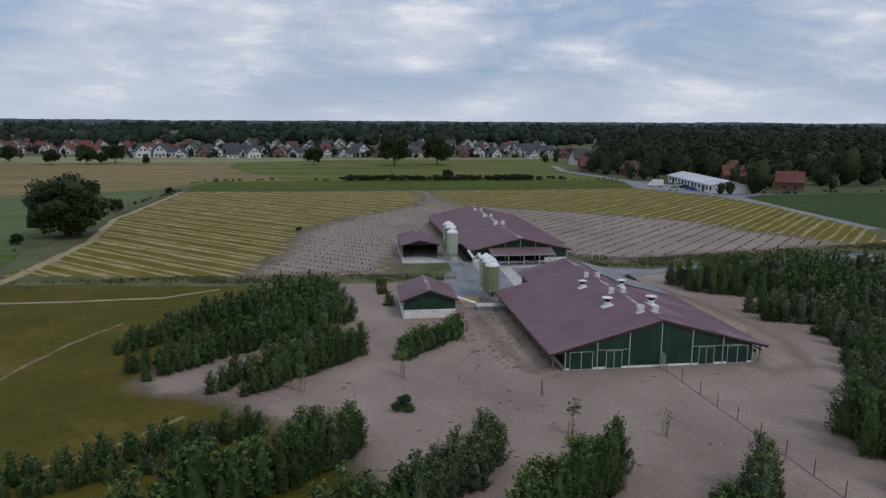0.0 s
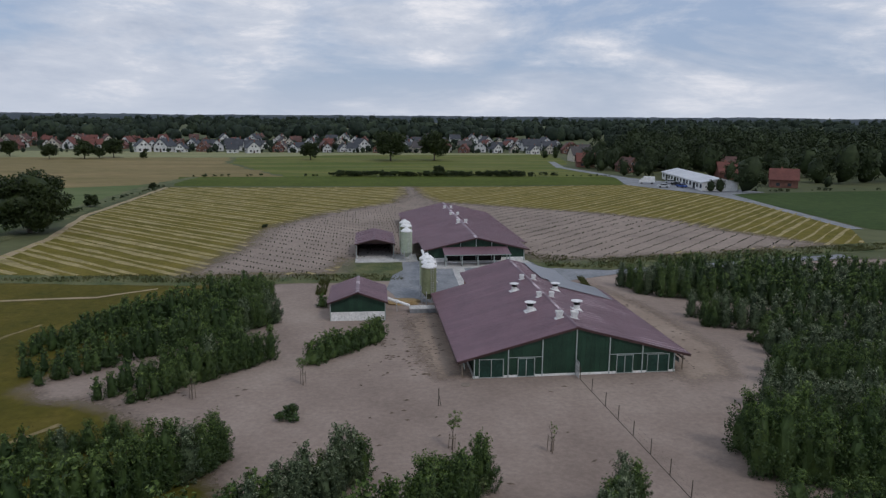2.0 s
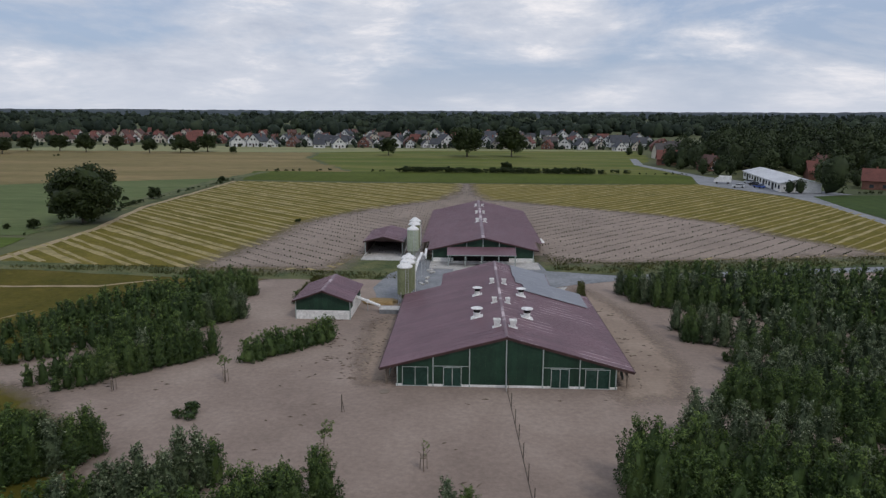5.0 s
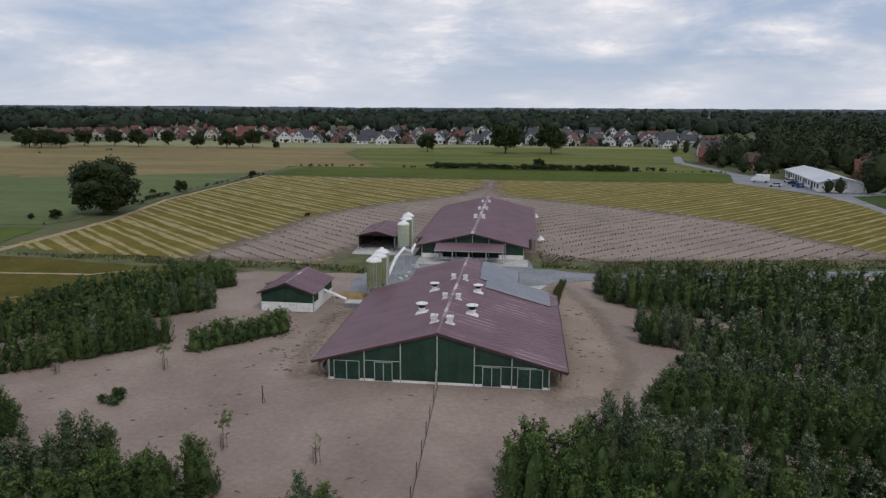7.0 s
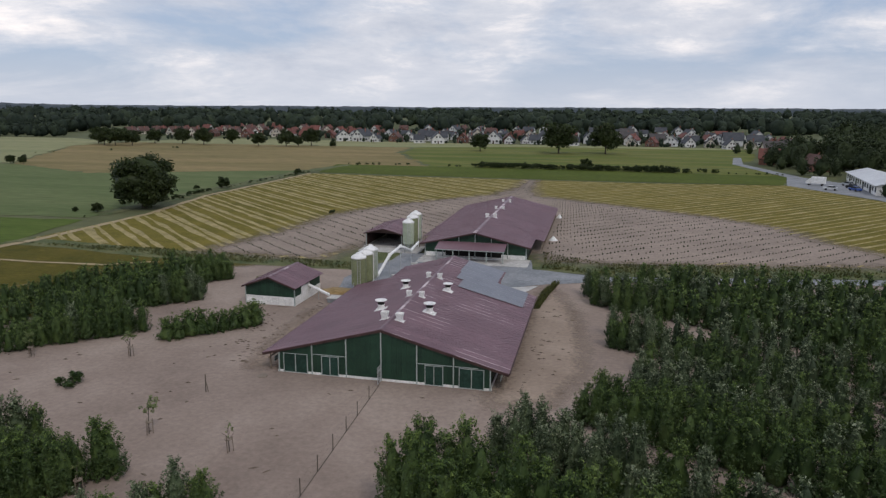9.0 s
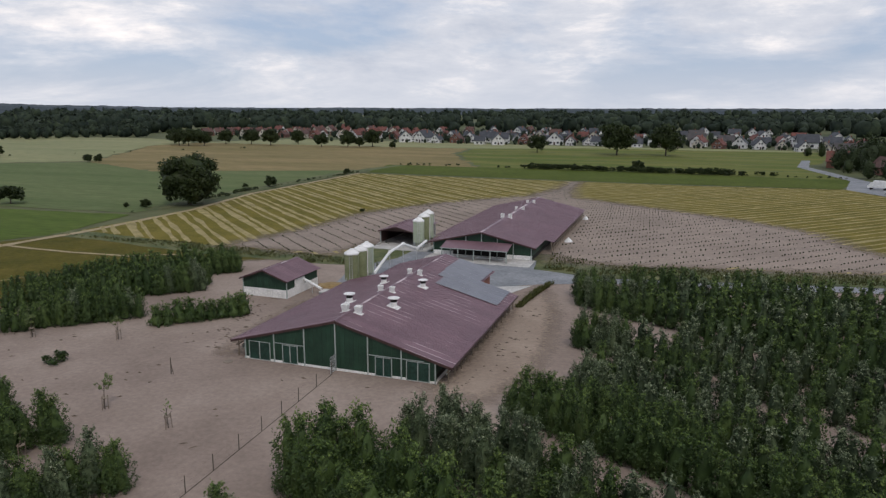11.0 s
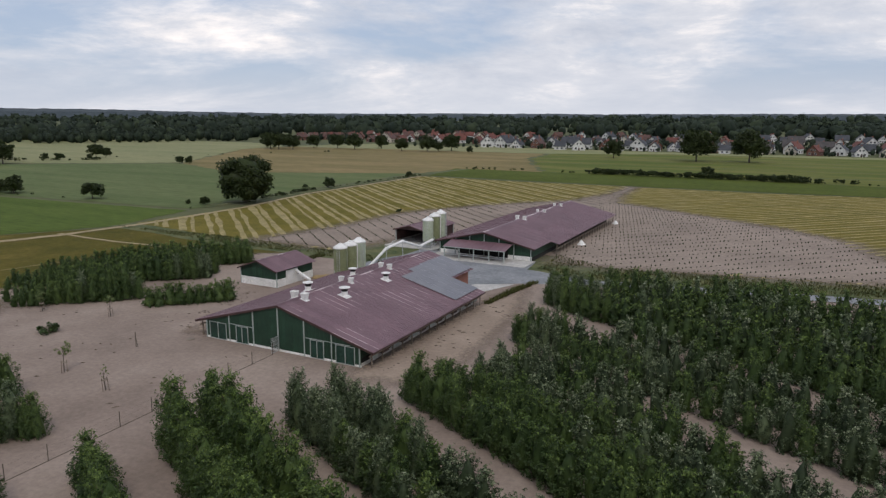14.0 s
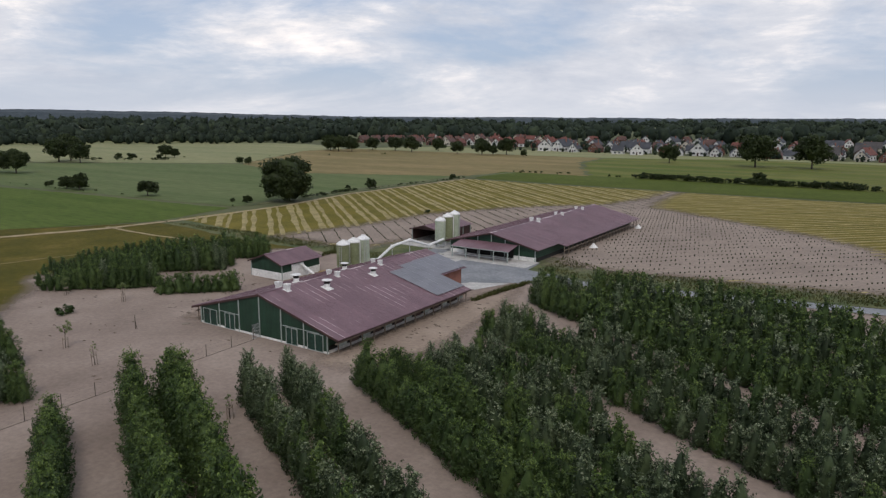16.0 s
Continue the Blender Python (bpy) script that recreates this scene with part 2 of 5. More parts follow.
def part(name, bm, material, parent, label=""):
    me = bm if isinstance(bm, bpy.types.Mesh) else mesh_of(bm, material)
    ob = new(name, me)
    if parent:
        ob.parent = parent
    if label:
        ob["label"] = label
    return ob


def thing(name, m, label, category, group="", kind=""):
    ob = new(name)
    ob.matrix_basis = m
    return tagged(ob, label, category, group, kind)


def box(bm, x0, x1, y0, y1, z0, z1, bevel=0.0):
    made = bmesh.ops.create_cube(bm, size=1.0, matrix=Matrix.Translation(((x0 + x1) / 2, (y0 + y1) / 2, (z0 + z1) / 2)) @ Matrix.Diagonal((x1 - x0, y1 - y0, z1 - z0, 1)))
    if bevel:
        edges = {e for v in made["verts"] for e in v.link_edges}
        bmesh.ops.bevel(bm, geom=list(edges), offset=bevel, segments=1, affect="EDGES")
    return bm


def boxed(*a, **k):
    return box(bmesh.new(), *a, **k)


def lathe(profile, seg=20, x=0.0, y=0.0, bm=None):
    """A turned body from (radius, height) pairs."""
    bm = bm or bmesh.new()
    rings = []
    for r, z in profile:
        rings.append([bm.verts.new((x + r * math.cos(2 * math.pi * i / seg), y + r * math.sin(2 * math.pi * i / seg), z)) for i in range(seg)])
    for a, b in zip(rings, rings[1:]):
        for i in range(seg):
            bm.faces.new((a[i], a[(i + 1) % seg], b[(i + 1) % seg], b[i]))
    bm.faces.new(rings[0][::-1])
    bm.faces.new(rings[-1])
    return bm


def tube(points, r, seg=10, bm=None):
    """A round bar along points."""
    bm = bm or bmesh.new()
    pts = [Vector(p) for p in points]
    rings = []
    for i, p in enumerate(pts):
        way = (pts[min(i + 1, len(pts) - 1)] - pts[max(i - 1, 0)]).normalized()
        side = way.cross(Vector((0, 0, 1)) if abs(way.z) < 0.9 else Vector((1, 0, 0))).normalized()
        over = side.cross(way)
        rings.append([bm.verts.new(p + r * (math.cos(2 * math.pi * k / seg) * side + math.sin(2 * math.pi * k / seg) * over)) for k in range(seg)])
    for a, b in zip(rings, rings[1:]):
        for k in range(seg):
            bm.faces.new((a[k], a[(k + 1) % seg], b[(k + 1) % seg], b[k]))
    bm.faces.new(rings[0][::-1])
    bm.faces.new(rings[-1])
    bmesh.ops.recalc_face_normals(bm, faces=bm.faces)
    return bm


def prism(points, depth, axis="y"):
    """A flat outline of (x, z) pairs, pulled along y by depth."""
    bm = bmesh.new()
    a = [bm.verts.new((x, 0, z)) for x, z in points]
    b = [bm.verts.new((x, depth, z)) for x, z in points]
    n = len(points)
    bm.faces.new(a)
    bm.faces.new(b[::-1])
    for i in range(n):
        bm.faces.new((a[i], b[i], b[(i + 1) % n], a[(i + 1) % n]))
    bmesh.ops.recalc_face_normals(bm, faces=bm.faces)
    return bm


def inside(p, poly):
    hit, n = False, len(poly)
    for i in range(n):
        (x1, y1), (x2, y2) = poly[i], poly[(i + 1) % n]
        if (y1 > p[1]) != (y2 > p[1]) and p[0] < (x2 - x1) * (p[1] - y1) / (y2 - y1) + x1:
            hit = not hit
    return hit


def patch(name, pts, z, mat, label, category="ground", rough=0.5, step=2.5, seed=0):
    """A piece of land: an outline with ragged edges, a hand's width thick at most."""
    ring = []
    for (x1, y1), (x2, y2) in zip(pts, pts[1:] + pts[:1]):
        n = max(1, int(math.hypot(x2 - x1, y2 - y1) / step))
        for k in range(n):
            x, y = x1 + (x2 - x1) * k / n, y1 + (y2 - y1) * k / n
            w = noise.noise_vector((x * 0.21 + seed, y * 0.21, seed)) * rough + noise.noise_vector((x * 0.7, y * 0.7, seed + 5)) * rough * 0.5
            ring.append((x + w.x, y + w.y))
    bm = bmesh.new()
    face = bm.faces.new([bm.verts.new((x, y, z)) for x, y in ring])
    if face.normal.z == 0:
        bm.normal_update()
    if face.normal.z < 0:
        face.normal_flip()
    bmesh.ops.triangulate(bm, faces=[face])
    return tagged(part(name, bm, mat, None), label, category, kind="structure")


def soft_patch(name, pts, z, mat, label, category="ground", width=3.0, step=1.5):
    """A piece of land whose cover thins out towards its outline, over twice the given width."""
    a = np.array(pts, float)
    b = np.roll(a, -1, 0)
    xs = np.arange(a[:, 0].min() - width, a[:, 0].max() + width + step, step)
    ys = np.arange(a[:, 1].min() - width, a[:, 1].max() + width + step, step)
    gx, gy = np.meshgrid(xs, ys)
    p = np.stack([gx.ravel(), gy.ravel()], 1)
    near, within = np.full(len(p), 1e9), np.zeros(len(p), bool)
    for (x1, y1), (x2, y2) in zip(a, b):
        e = np.array([x2 - x1, y2 - y1])
        k = np.clip(((p - (x1, y1)) @ e) / (e @ e), 0, 1)
        near = np.minimum(near, np.linalg.norm(p - (x1, y1) - k[:, None] * e, axis=1))
        if y1 != y2:
            within ^= ((y1 > p[:, 1]) != (y2 > p[:, 1])) & (p[:, 0] < (x2 - x1) * (p[:, 1] - y1) / (y2 - y1) + x1)
    edge = np.clip(0.5 + np.where(within, near, -near) / (2 * width), 0, 1)
    nx = len(xs)
    q = (np.arange(len(ys) - 1)[:, None] * nx + np.arange(nx - 1)).ravel()
    quads = np.stack([q, q + 1, q + nx + 1, q + nx], 1)
    quads = quads[edge[quads].max(1) > 0]
    used, inv = np.unique(quads, return_inverse=True)
    v = np.column_stack([p[used], np.full(len(used), z)])
    me = raw_mesh(v.tolist(), inv.reshape(-1, 4).tolist(), mat)
    me.attributes.new("edge", "FLOAT", "POINT").data.foreach_set("value", edge[used])
    return tagged(new(name, me), label, category, kind="structure")


def raw_mesh(verts, faces, mat):
    me = bpy.data.meshes.new("mesh")
    me.from_pydata(verts, [], faces)
    me.materials.append(mat)
    return me


def leaf_mesh(centres, size, mat, rng, up=0.4, outward=None):
    """Many small folded-diamond leaves round the given centres."""
    c = np.asarray(centres, float)
    n = len(c)
    nrm = rng.normal(size=(n, 3)) * 0.7
    nrm[:, 2] += up * 1.3
    if outward is not None:
        nrm += outward
    nrm /= np.linalg.norm(nrm, axis=1, keepdims=True)
    t = np.cross(nrm, rng.normal(size=(n, 3)))
    t /= np.linalg.norm(t, axis=1, keepdims=True)
    b = np.cross(nrm, t)
    s = (size * rng.uniform(0.6, 1.35, n))[:, None]
    v = np.stack([c - t * s * 0.6, c + b * s * 0.42 + nrm * s * 0.1, c + t * s * 0.6 - b * s * 0.3], 1).reshape(-1, 3)
    f = np.arange(3 * n).reshape(-1, 3)
    return raw_mesh(v.tolist(), f.tolist(), mat)


def shoot_crown(rng, height, radius, shoots, per, size, mat, low=0.1, fat=0.34, young=None):
    """A feathery crown of upright shoots round a leader."""
    pts, out, tips = [], [], []
    for k in range(shoots):
        a, far = rng.uniform(0, 2 * math.pi), (0 if k == 0 else radius * math.sqrt(rng.uniform(0.15, 1)))
        tall = height * (1.0 if k == 0 else rng.uniform(0.86, 1.06) * (1 - 0.48 * far / radius))
        h = low * height + (tall - low * height) * rng.uniform(0, 1, per) ** 0.85
        rel = h / tall
        lean = far * np.minimum(1, 0.45 + 0.75 * rel)
        wide = radius * fat * (1.15 - rel) ** 0.55 * np.sqrt(rng.uniform(0.1, 1, per))
        b = rng.uniform(0, 2 * math.pi, per)
        p = np.stack([math.cos(a) * lean + np.cos(b) * wide, math.sin(a) * lean + np.sin(b) * wide, h], 1)
        pts.append(p)
        tips.append(rel + rng.normal(size=per) * 0.1 > 0.86)
        o = p * np.array([1, 1, 0])
        out.append(o / (np.linalg.norm(o, axis=1, keepdims=True) + 0.2))
    me = leaf_mesh(np.concatenate(pts), size, mat, rng, 0.55, np.concatenate(out) * 0.7)
    if young:
        me.materials.append(young)
        me.polygons.foreach_set("material_index", np.concatenate(tips).astype(np.int32))
    return me


def row_crown(rng, height, radius, clumps, per, size, mat, young):
    """A dense conical crown down to the ground: leafy shoots all over an inner body of foliage."""
    def reach(rel):
        return radius * max(0.0, 1 - rel ** 2.3) ** 0.7 * (0.85 + 0.15 * min(1.0, rel / 0.2))

    pts, out, fresh = [], [], []
    for k in range(clumps):
        rel = 1 - rng.uniform(0, 1) ** 0.8 if k > 5 else rng.uniform(0.86, 1.0)
        rel = max(0.03, rel)
        a = rng.uniform(0, 2 * math.pi)
        r = reach(rel) * rng.uniform(0.55, 1.06)
        c = np.array([math.cos(a) * r, math.sin(a) * r, rel * height * rng.uniform(0.84, 0.97)])
        way = np.array([math.cos(a) * 0.55, math.sin(a) * 0.55, 0.75])
        run, long = rng.uniform(-0.5, 1, per), rng.uniform(0.3, 0.62)
        wide = radius * 0.21 * (1.15 - 0.75 * np.abs(run))
        q = rng.normal(size=(per, 3))
        q *= (wide * np.sqrt(rng.uniform(0.1, 1, per)) / np.linalg.norm(q, axis=1))[:, None]
        pts.append(c + q + way * (run * radius * long)[:, None])
        out.append(np.tile(np.array([math.cos(a), math.sin(a), 0.15 + 0.5 * rel]), (per, 1)) + q / (radius * 0.3))
        # picks upper shoot leaves for the paler colour, imitating sky-lit tops
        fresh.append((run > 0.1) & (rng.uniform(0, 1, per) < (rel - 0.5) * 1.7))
    leaves = leaf_mesh(np.concatenate(pts), size, mat, rng, 0.2, np.concatenate(out) * 0.9)
    body = bmesh.new()
    bmesh.ops.create_icosphere(body, subdivisions=2, radius=1.0)
    seed = rng.uniform(0, 50)
    for v in body.verts:
        n = v.co.normalized()
        rel = (n.z + 1) / 2
        k = reach(rel) * (0.6 + 0.4 * noise.noise(Vector((n.x * 3, n.y * 3, n.z * 5 + seed))))
        flat = math.hypot(n.x, n.y) or 1
        v.co = Vector((n.x / flat * k, n.y / flat * k, rel * height * 0.86))
    core = mesh_of(body, mat)
    bm = bmesh.new()
    bm.from_mesh(core)
    count = len(core.polygons)
    bm.from_mesh(leaves)
    me = mesh_of(bm, mat)
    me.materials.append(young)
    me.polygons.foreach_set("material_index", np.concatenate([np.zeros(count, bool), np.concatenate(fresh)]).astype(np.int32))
    return me


def clump_crown(rng, height, radius, low, clumps, per, size, mat):
    """A broad crown of leaf clumps with gaps between them."""
    pts, out = [], []
    mid, tall = (height + low) / 2, (height - low) / 2
    for _ in range(clumps):
        d = rng.normal(size=3)
        d /= np.linalg.norm(d)
        if d[2] < -0.8:
            d[2] *= -0.5
        far = rng.uniform(0.45, 0.92)
        c = np.array([d[0] * radius, d[1] * radius, d[2] * tall]) * far * rng.uniform(0.85, 1.08) + (0, 0, mid)
        r = radius * rng.uniform(0.2, 0.34)
        q = rng.normal(size=(per, 3))
        q *= (r * rng.uniform(0.5, 1, per) / np.linalg.norm(q, axis=1))[:, None]
        q[:, 2] *= 0.75
        pts.append(c + q)
        out.append(q / r)
    return leaf_mesh(np.concatenate(pts), size, mat, rng, 0.35, np.concatenate(out) * 0.9)


def lump(rng, height, radius, cuts, mat):
    """A many-lobed crown down to its foot."""
    bm = bmesh.new()
    bmesh.ops.create_icosphere(bm, subdivisions=cuts + 1, radius=1.0)
    seed = rng.uniform(0, 100)
    for v in bm.verts:
        n = v.co.normalized()
        k = 1 + 0.5 * noise.noise(n * 1.9 + Vector((seed, 0, 0))) + 0.38 * noise.noise(n * 4.6 + Vector((0, seed, 0)))
        v.co = Vector((n.x * radius * k, n.y * radius * k, height * (0.47 + 0.5 * n.z * k)))
    bmesh.ops.triangulate(bm, faces=bm.faces)
    return mesh_of(bm, mat, True)


def filled(crown, core, lift):
    """A leafy crown with its dense inner foliage, as one mesh."""
    bm = bmesh.new()
    bm.from_mesh(core)
    for v in bm.verts:
        v.co.z += lift
    bm.from_mesh(crown)
    return mesh_of(bm, crown.materials[0])


def trunk_mesh(rng, height, r, limbs=4, reach=0.3):
    bm = tube([(0, 0, -0.1), (rng.uniform(-0.1, 0.1) * r, 0, height * 0.4), (rng.uniform(-0.5, 0.5) * r, rng.uniform(-0.5, 0.5) * r, height)], r, 7)
    for v in bm.verts:
        k = 1 - 0.75 * max(0, v.co.z) / height
        v.co.x, v.co.y = v.co.x * k, v.co.y * k
    for i in range(limbs):
        a, z = 2 * math.pi * (i + rng.uniform(0, 0.6)) / limbs, height * rng.uniform(0.35, 0.75)
        e = Vector((math.cos(a) * height * reach, math.sin(a) * height * reach, z + height * rng.uniform(0.2, 0.4)))
        tube([(0, 0, z), e * 0.5 + Vector((0, 0, z * 0.5)), e], r * 0.28, 5, bm)
    return mesh_of(bm, M["bark"])


def tree_of(name, trunk, crown, m, label, category="tree", group=""):
    ob = thing(name, m, label, category, group)
    part("trunk", trunk, None, ob)
    part("crown", crown, None, ob)
    return ob


# ---- land ----
def grid_ground():
    bm = bmesh.new()
    bmesh.ops.create_grid(bm, x_segments=48, y_segments=48, size=7000)
    for v in bm.verts:
        v.co.z = -0.05
    return part("ground", bm, M["earth"], None)


tagged(grid_ground(), "flat green land reaching to the horizon", "ground", kind="structure")
V_LEFT, V_RIGHT = Vector((-0.757, 0.653)), Vector((0.692, 0.722))
PLOT_L = [(-90, 51.5), (-60, 48.5), (-27, 47.5), (-25, 62), (-13, 63), (-8, 100), (-9, 193), (-52, 192), (-95, 194), (-94, 118), (-88.5, 84)]
PLOT_R = [(12, 57), (40, 61), (84, 70), (94, 88), (99, 130), (96, 160), (79, 199), (30, 193), (-7, 193), (-2, 110), (8, 100)]
BARE = [(-51, 48.6), (-46, 72), (-45, 96), (-33, 122), (-14, 146), (-9.5, 170), (-10, 192), (-6.5, 192), (-5, 165), (-1, 146), (22, 131), (43, 117), (57, 103), (62, 87), (74, 68.3), (40, 61.2), (20, 57.3), (11, 57), (9, 62), (-12, 62), (-25.5, 60), (-28, 48.3)]
patch("ground_pasture", [(-110, 14), (-88, 45), (-62, 45.5), (-30, 45), (-28, 20), (-26, -90), (-220, -90), (-220, -20)], 0.0, M["grass"], "olive dry grassland with pale worn streaks", rough=0.8)
soft_patch("ground_yard", [(-34, 42.5), (-40, 38), (-42, 30), (-44, 20), (-48, 8), (-54, 1), (-51, -2), (-45.5, -3.5), (-40, -8.5), (-35, -13), (-31, -20), (-30, -30), (-40, -80), (90, -80), (90, 54), (60, 53), (20, 45), (-13, 45)], 0.02, M["sand_worn"], "trampled pinkish brown sandy hen yard", width=2.6, step=1.3)
soft_patch("ground_trodden", [(10.7, -2.5), (16, -1.5), (18.5, 6), (18, 16), (16.5, 27), (13.2, 38), (12, 38), (10.7, 27)], 0.035, M["trodden"], "tan trodden soil along the barn", width=2.4, step=0.8)
soft_patch("ground_trodden", [(-10.7, 1), (-14, 0), (-15.5, 8), (-16, 20), (-13, 23.4), (-10.7, 23.4)], 0.035, M["trodden"], "tan trodden soil along the barn", width=2.4, step=0.8)
patch("ground_verge", [(-92, 46), (-50, 41.5), (-30, 41.5), (-16, 42), (-13, 58), (-26, 62), (-28, 48.5), (-60, 49.5), (-92, 52.5)], 0.03, M["verge"], "rough green verge beside the yard", rough=0.6, seed=4)
patch("ground_verge", [(8, 50), (20, 48.2), (70, 59), (90, 63), (90, 72), (40, 62.5), (19, 58), (10, 60), (7.5, 66), (6.5, 58)], 0.03, M["verge"], "rough green verge beside the paved lane", rough=0.5, seed=6)
patch("field_crop", PLOT_L, 0.04, M["crop"], "yellow-green crop plot with mown strips", "field", 0.5, seed=7)
patch("field_crop", PLOT_R, 0.04, M["crop"], "yellow-green crop plot with mown strips", "field", 0.5, seed=8)
soft_patch("field_bare", BARE, 0.07, M["bare_worn"], "bare brown plot set with young plants", "field", 6.0, 1.5)
patch("field_band", [(-95, 199), (0, 196), (78, 200), (88, 236), (0, 240), (-104, 240)], 0.03, M["band"], "bright green meadow strip", "field", seed=10)
patch("field_meadow", [(-60, 240), (88, 238), (80, 300), (98, 350), (104, 425), (-20, 425), (-110, 420), (-100, 330)], 0.01, M["meadow"], "grazed light green meadow", "field", 4.5, 4, seed=11)
for ditch_y, ditch_a, ditch_b in ((301, -88, 76), (336, -98, 84), (264, 10, 82), (362, -104, 92)):
    patch("field_ditch", [(ditch_a, ditch_y), (ditch_b, ditch_y + 3), (ditch_b, ditch_y + 4.6), (ditch_a, ditch_y + 1.6)], 0.03, M["verge"], "dark grassy ditch across the meadow", "ditch", 0.7, 4, seed=ditch_y)
patch("field_tan", [(-106, 205), (-60, 240), (-104, 330), (-112, 385), (-330, 385), (-330, 330), (-245, 199), (-180, 170)], 0.015, M["tan"], "tan field of ripening hay", "field", 4.5, 4, seed=12)
patch("field_pale", [(-110, 385), (-40, 420), (100, 422), (104, 440), (-40, 446), (-300, 470), (-340, 385)], 0.02, M["pale"], "pale green field before the village", "field", 4.5, 4, seed=13)
patch("field_pale", [(-250, 203), (-345, 140), (-620, 125), (-900, 250), (-760, 420), (-420, 430), (-336, 386), (-331, 330)], 0.015, M["pale"], "pale green field beyond the hedge", "field", 4.5, 4, seed=14)
patch("field_wheat", [(-99, 76), (-106, 205), (-180, 170), (-245, 199), (-340, 135), (-330, 90), (-215, 66)], 0.02, M["wheat"], "blue-green field of young wheat", "field", 1.5, 6, seed=15)
patch("field_green", [(-91, 46), (-97, 73), (-215, 62), (-330, 80), (-330, -20), (-110, 12)], 0.02, M["green"], "fresh green field beside the wheat", "field", 1.2, 5, seed=16)
patch("field_dark", [(104, 165), (101, 140), (99, 88), (130, 60), (400, 60), (400, 190), (150, 172)], 0.02, M["darkgreen"], "dark green field beside the lane", "field", 0.8, 5, seed=17)
patch("ground_verge", [(-96, 80), (-98, 130), (-98.5, 196), (-96, 238), (-100, 238), (-106, 196), (-105, 130), (-102, 82)], 0.035, M["verge"], "weedy green strip beside the dirt track", rough=1.6, seed=26)
patch("track", [(-98, 12), (-91, 33), (-89, 50), (-89.5, 84), (-96, 120), (-97, 194), (-95.3, 194), (-94.4, 120), (-87.6, 84), (-87, 50), (-89, 32), (-96, 11)], 0.06, M["track"], "pale dirt track along the field edge", "track", 0.5, seed=18)
patch("track", [(-92, 33.6), (-82, 33.6), (-70, 33.5), (-60, 34.6), (-53, 39), (-53, 39.7), (-60, 35.5), (-70, 34.4), (-82, 34.5), (-92, 34.6)], 0.035, M["track"], "pale worn track through the grass", "track", 0.45, seed=19)
patch("track", [(-68, 0), (-66.9, 6), (-65.2, 14), (-61.7, 22), (-61.2, 21.8), (-64.7, 13.8), (-66.4, 6), (-67.5, 0)], 0.035, M["faint"], "faint worn path through the grass", "track", 0.5, 1.2, seed=20)
patch("track", [(-60, -20.2), (-54, -15.2), (-50.4, -11.8), (-47, -7.5), (-46.5, -7.8), (-50, -12.1), (-53.6, -15.6), (-59.6, -20.7)], 0.035, M["faint"], "faint worn path through the grass", "track", 0.4, 1.2, seed=21)
patch("road", [(79, 199), (86, 232), (76, 296), (84, 345), (88, 345), (81, 297), (92, 232), (97, 222), (112, 186), (120, 170), (104, 163), (101, 140), (97, 88), (93.5, 88), (97.5, 140), (96, 163)], 0.06, M["asphalt"], "grey paved lane leading past the long hall", "road", 0.3, seed=22)
patch("pavement", [(-17, 30), (-18.5, 37), (-17.5, 46), (-15.5, 50), (-15.5, 57.5), (-9, 57.5), (7.5, 56.5), (8.5, 50), (20, 47.6), (70, 58.5), (70, 55), (20, 44.4), (11.8, 40.8), (9, 39), (5, 33.5), (-9, 27.5)], 0.06, M["asphalt"], "grey paved farmyard between the barns", "pavement", 0.25, seed=23)
patch("pavement", [(3.5, 33.2), (8.5, 33.2), (10.8, 39.6), (5.5, 36.8)], 0.075, M["concrete"], "pale concrete slab behind the barn", "pavement", 0.1, seed=24)
patch("pavement", [(-7.5, 33), (-5.2, 33.4), (-5.0, 50.5), (-7.0, 50.5)], 0.075, M["concrete"], "pale concrete path between the barns", "pavement", 0.1, seed=25)


def swaths():
    """Mown straw strips in pairs, laid in a V on both sides of the far barn."""
    rng = np.random.default_rng(5)
    for plot, way, side in ((PLOT_L, V_LEFT, -1), (PLOT_R, V_RIGHT, 1)):
        across = Vector((-way.y, way.x)) * (1 if side > 0 else -1)
        verts, faces = [], []
        for k in range(-60, 90):
            for lane, wide in ((0.0, 0.75), (2.2, 0.6)) if side < 0 else ((0.0, 0.55), (2.4, 0.3)):
                off = k * (5.9 if side < 0 else 5.3) + (4.2 if side < 0 else 0) + lane + rng.uniform(-0.2, 0.2)
                prev = None
                fade = rng.uniform(0.75, 1.15)
                for s in range(-140, 260):
                    p = Vector((0, 60)) + across * off + way * s
                    wob = noise.noise_vector((p.x * 0.12, p.y * 0.12, off))
                    edge = noise.noise_vector((p.x * 0.09, p.y * 0.09, 3.0)) * 5
                    if not inside(p, plot) or inside((p.x + edge.x, p.y + edge.y), BARE):
                        prev = None
                        continue
                    w = max(0.08, wide * fade * (0.9 + 0.75 * wob.x)) * (1 + 0.25 * noise.noise((p.x * 0.9, p.y * 0.9, off)))
                    j = 0.3 * wob.y
                    i = len(verts)
                    for u, z in ((-w, 0.045), (0, 0.13), (w, 0.045)):
                        v = p + across * (u + j)
                        verts.append((v.x, v.y, z))
                    if prev is not None:
                        faces += [(prev, prev + 1, i + 1, i), (prev + 1, prev + 2, i + 2, i + 1)]
                    prev = i
        tagged(new("straw_swaths", raw_mesh(verts, faces, M["straw"])), "pale mown straw strips lying on the crop plot", "straw", kind="stuff")


swaths()


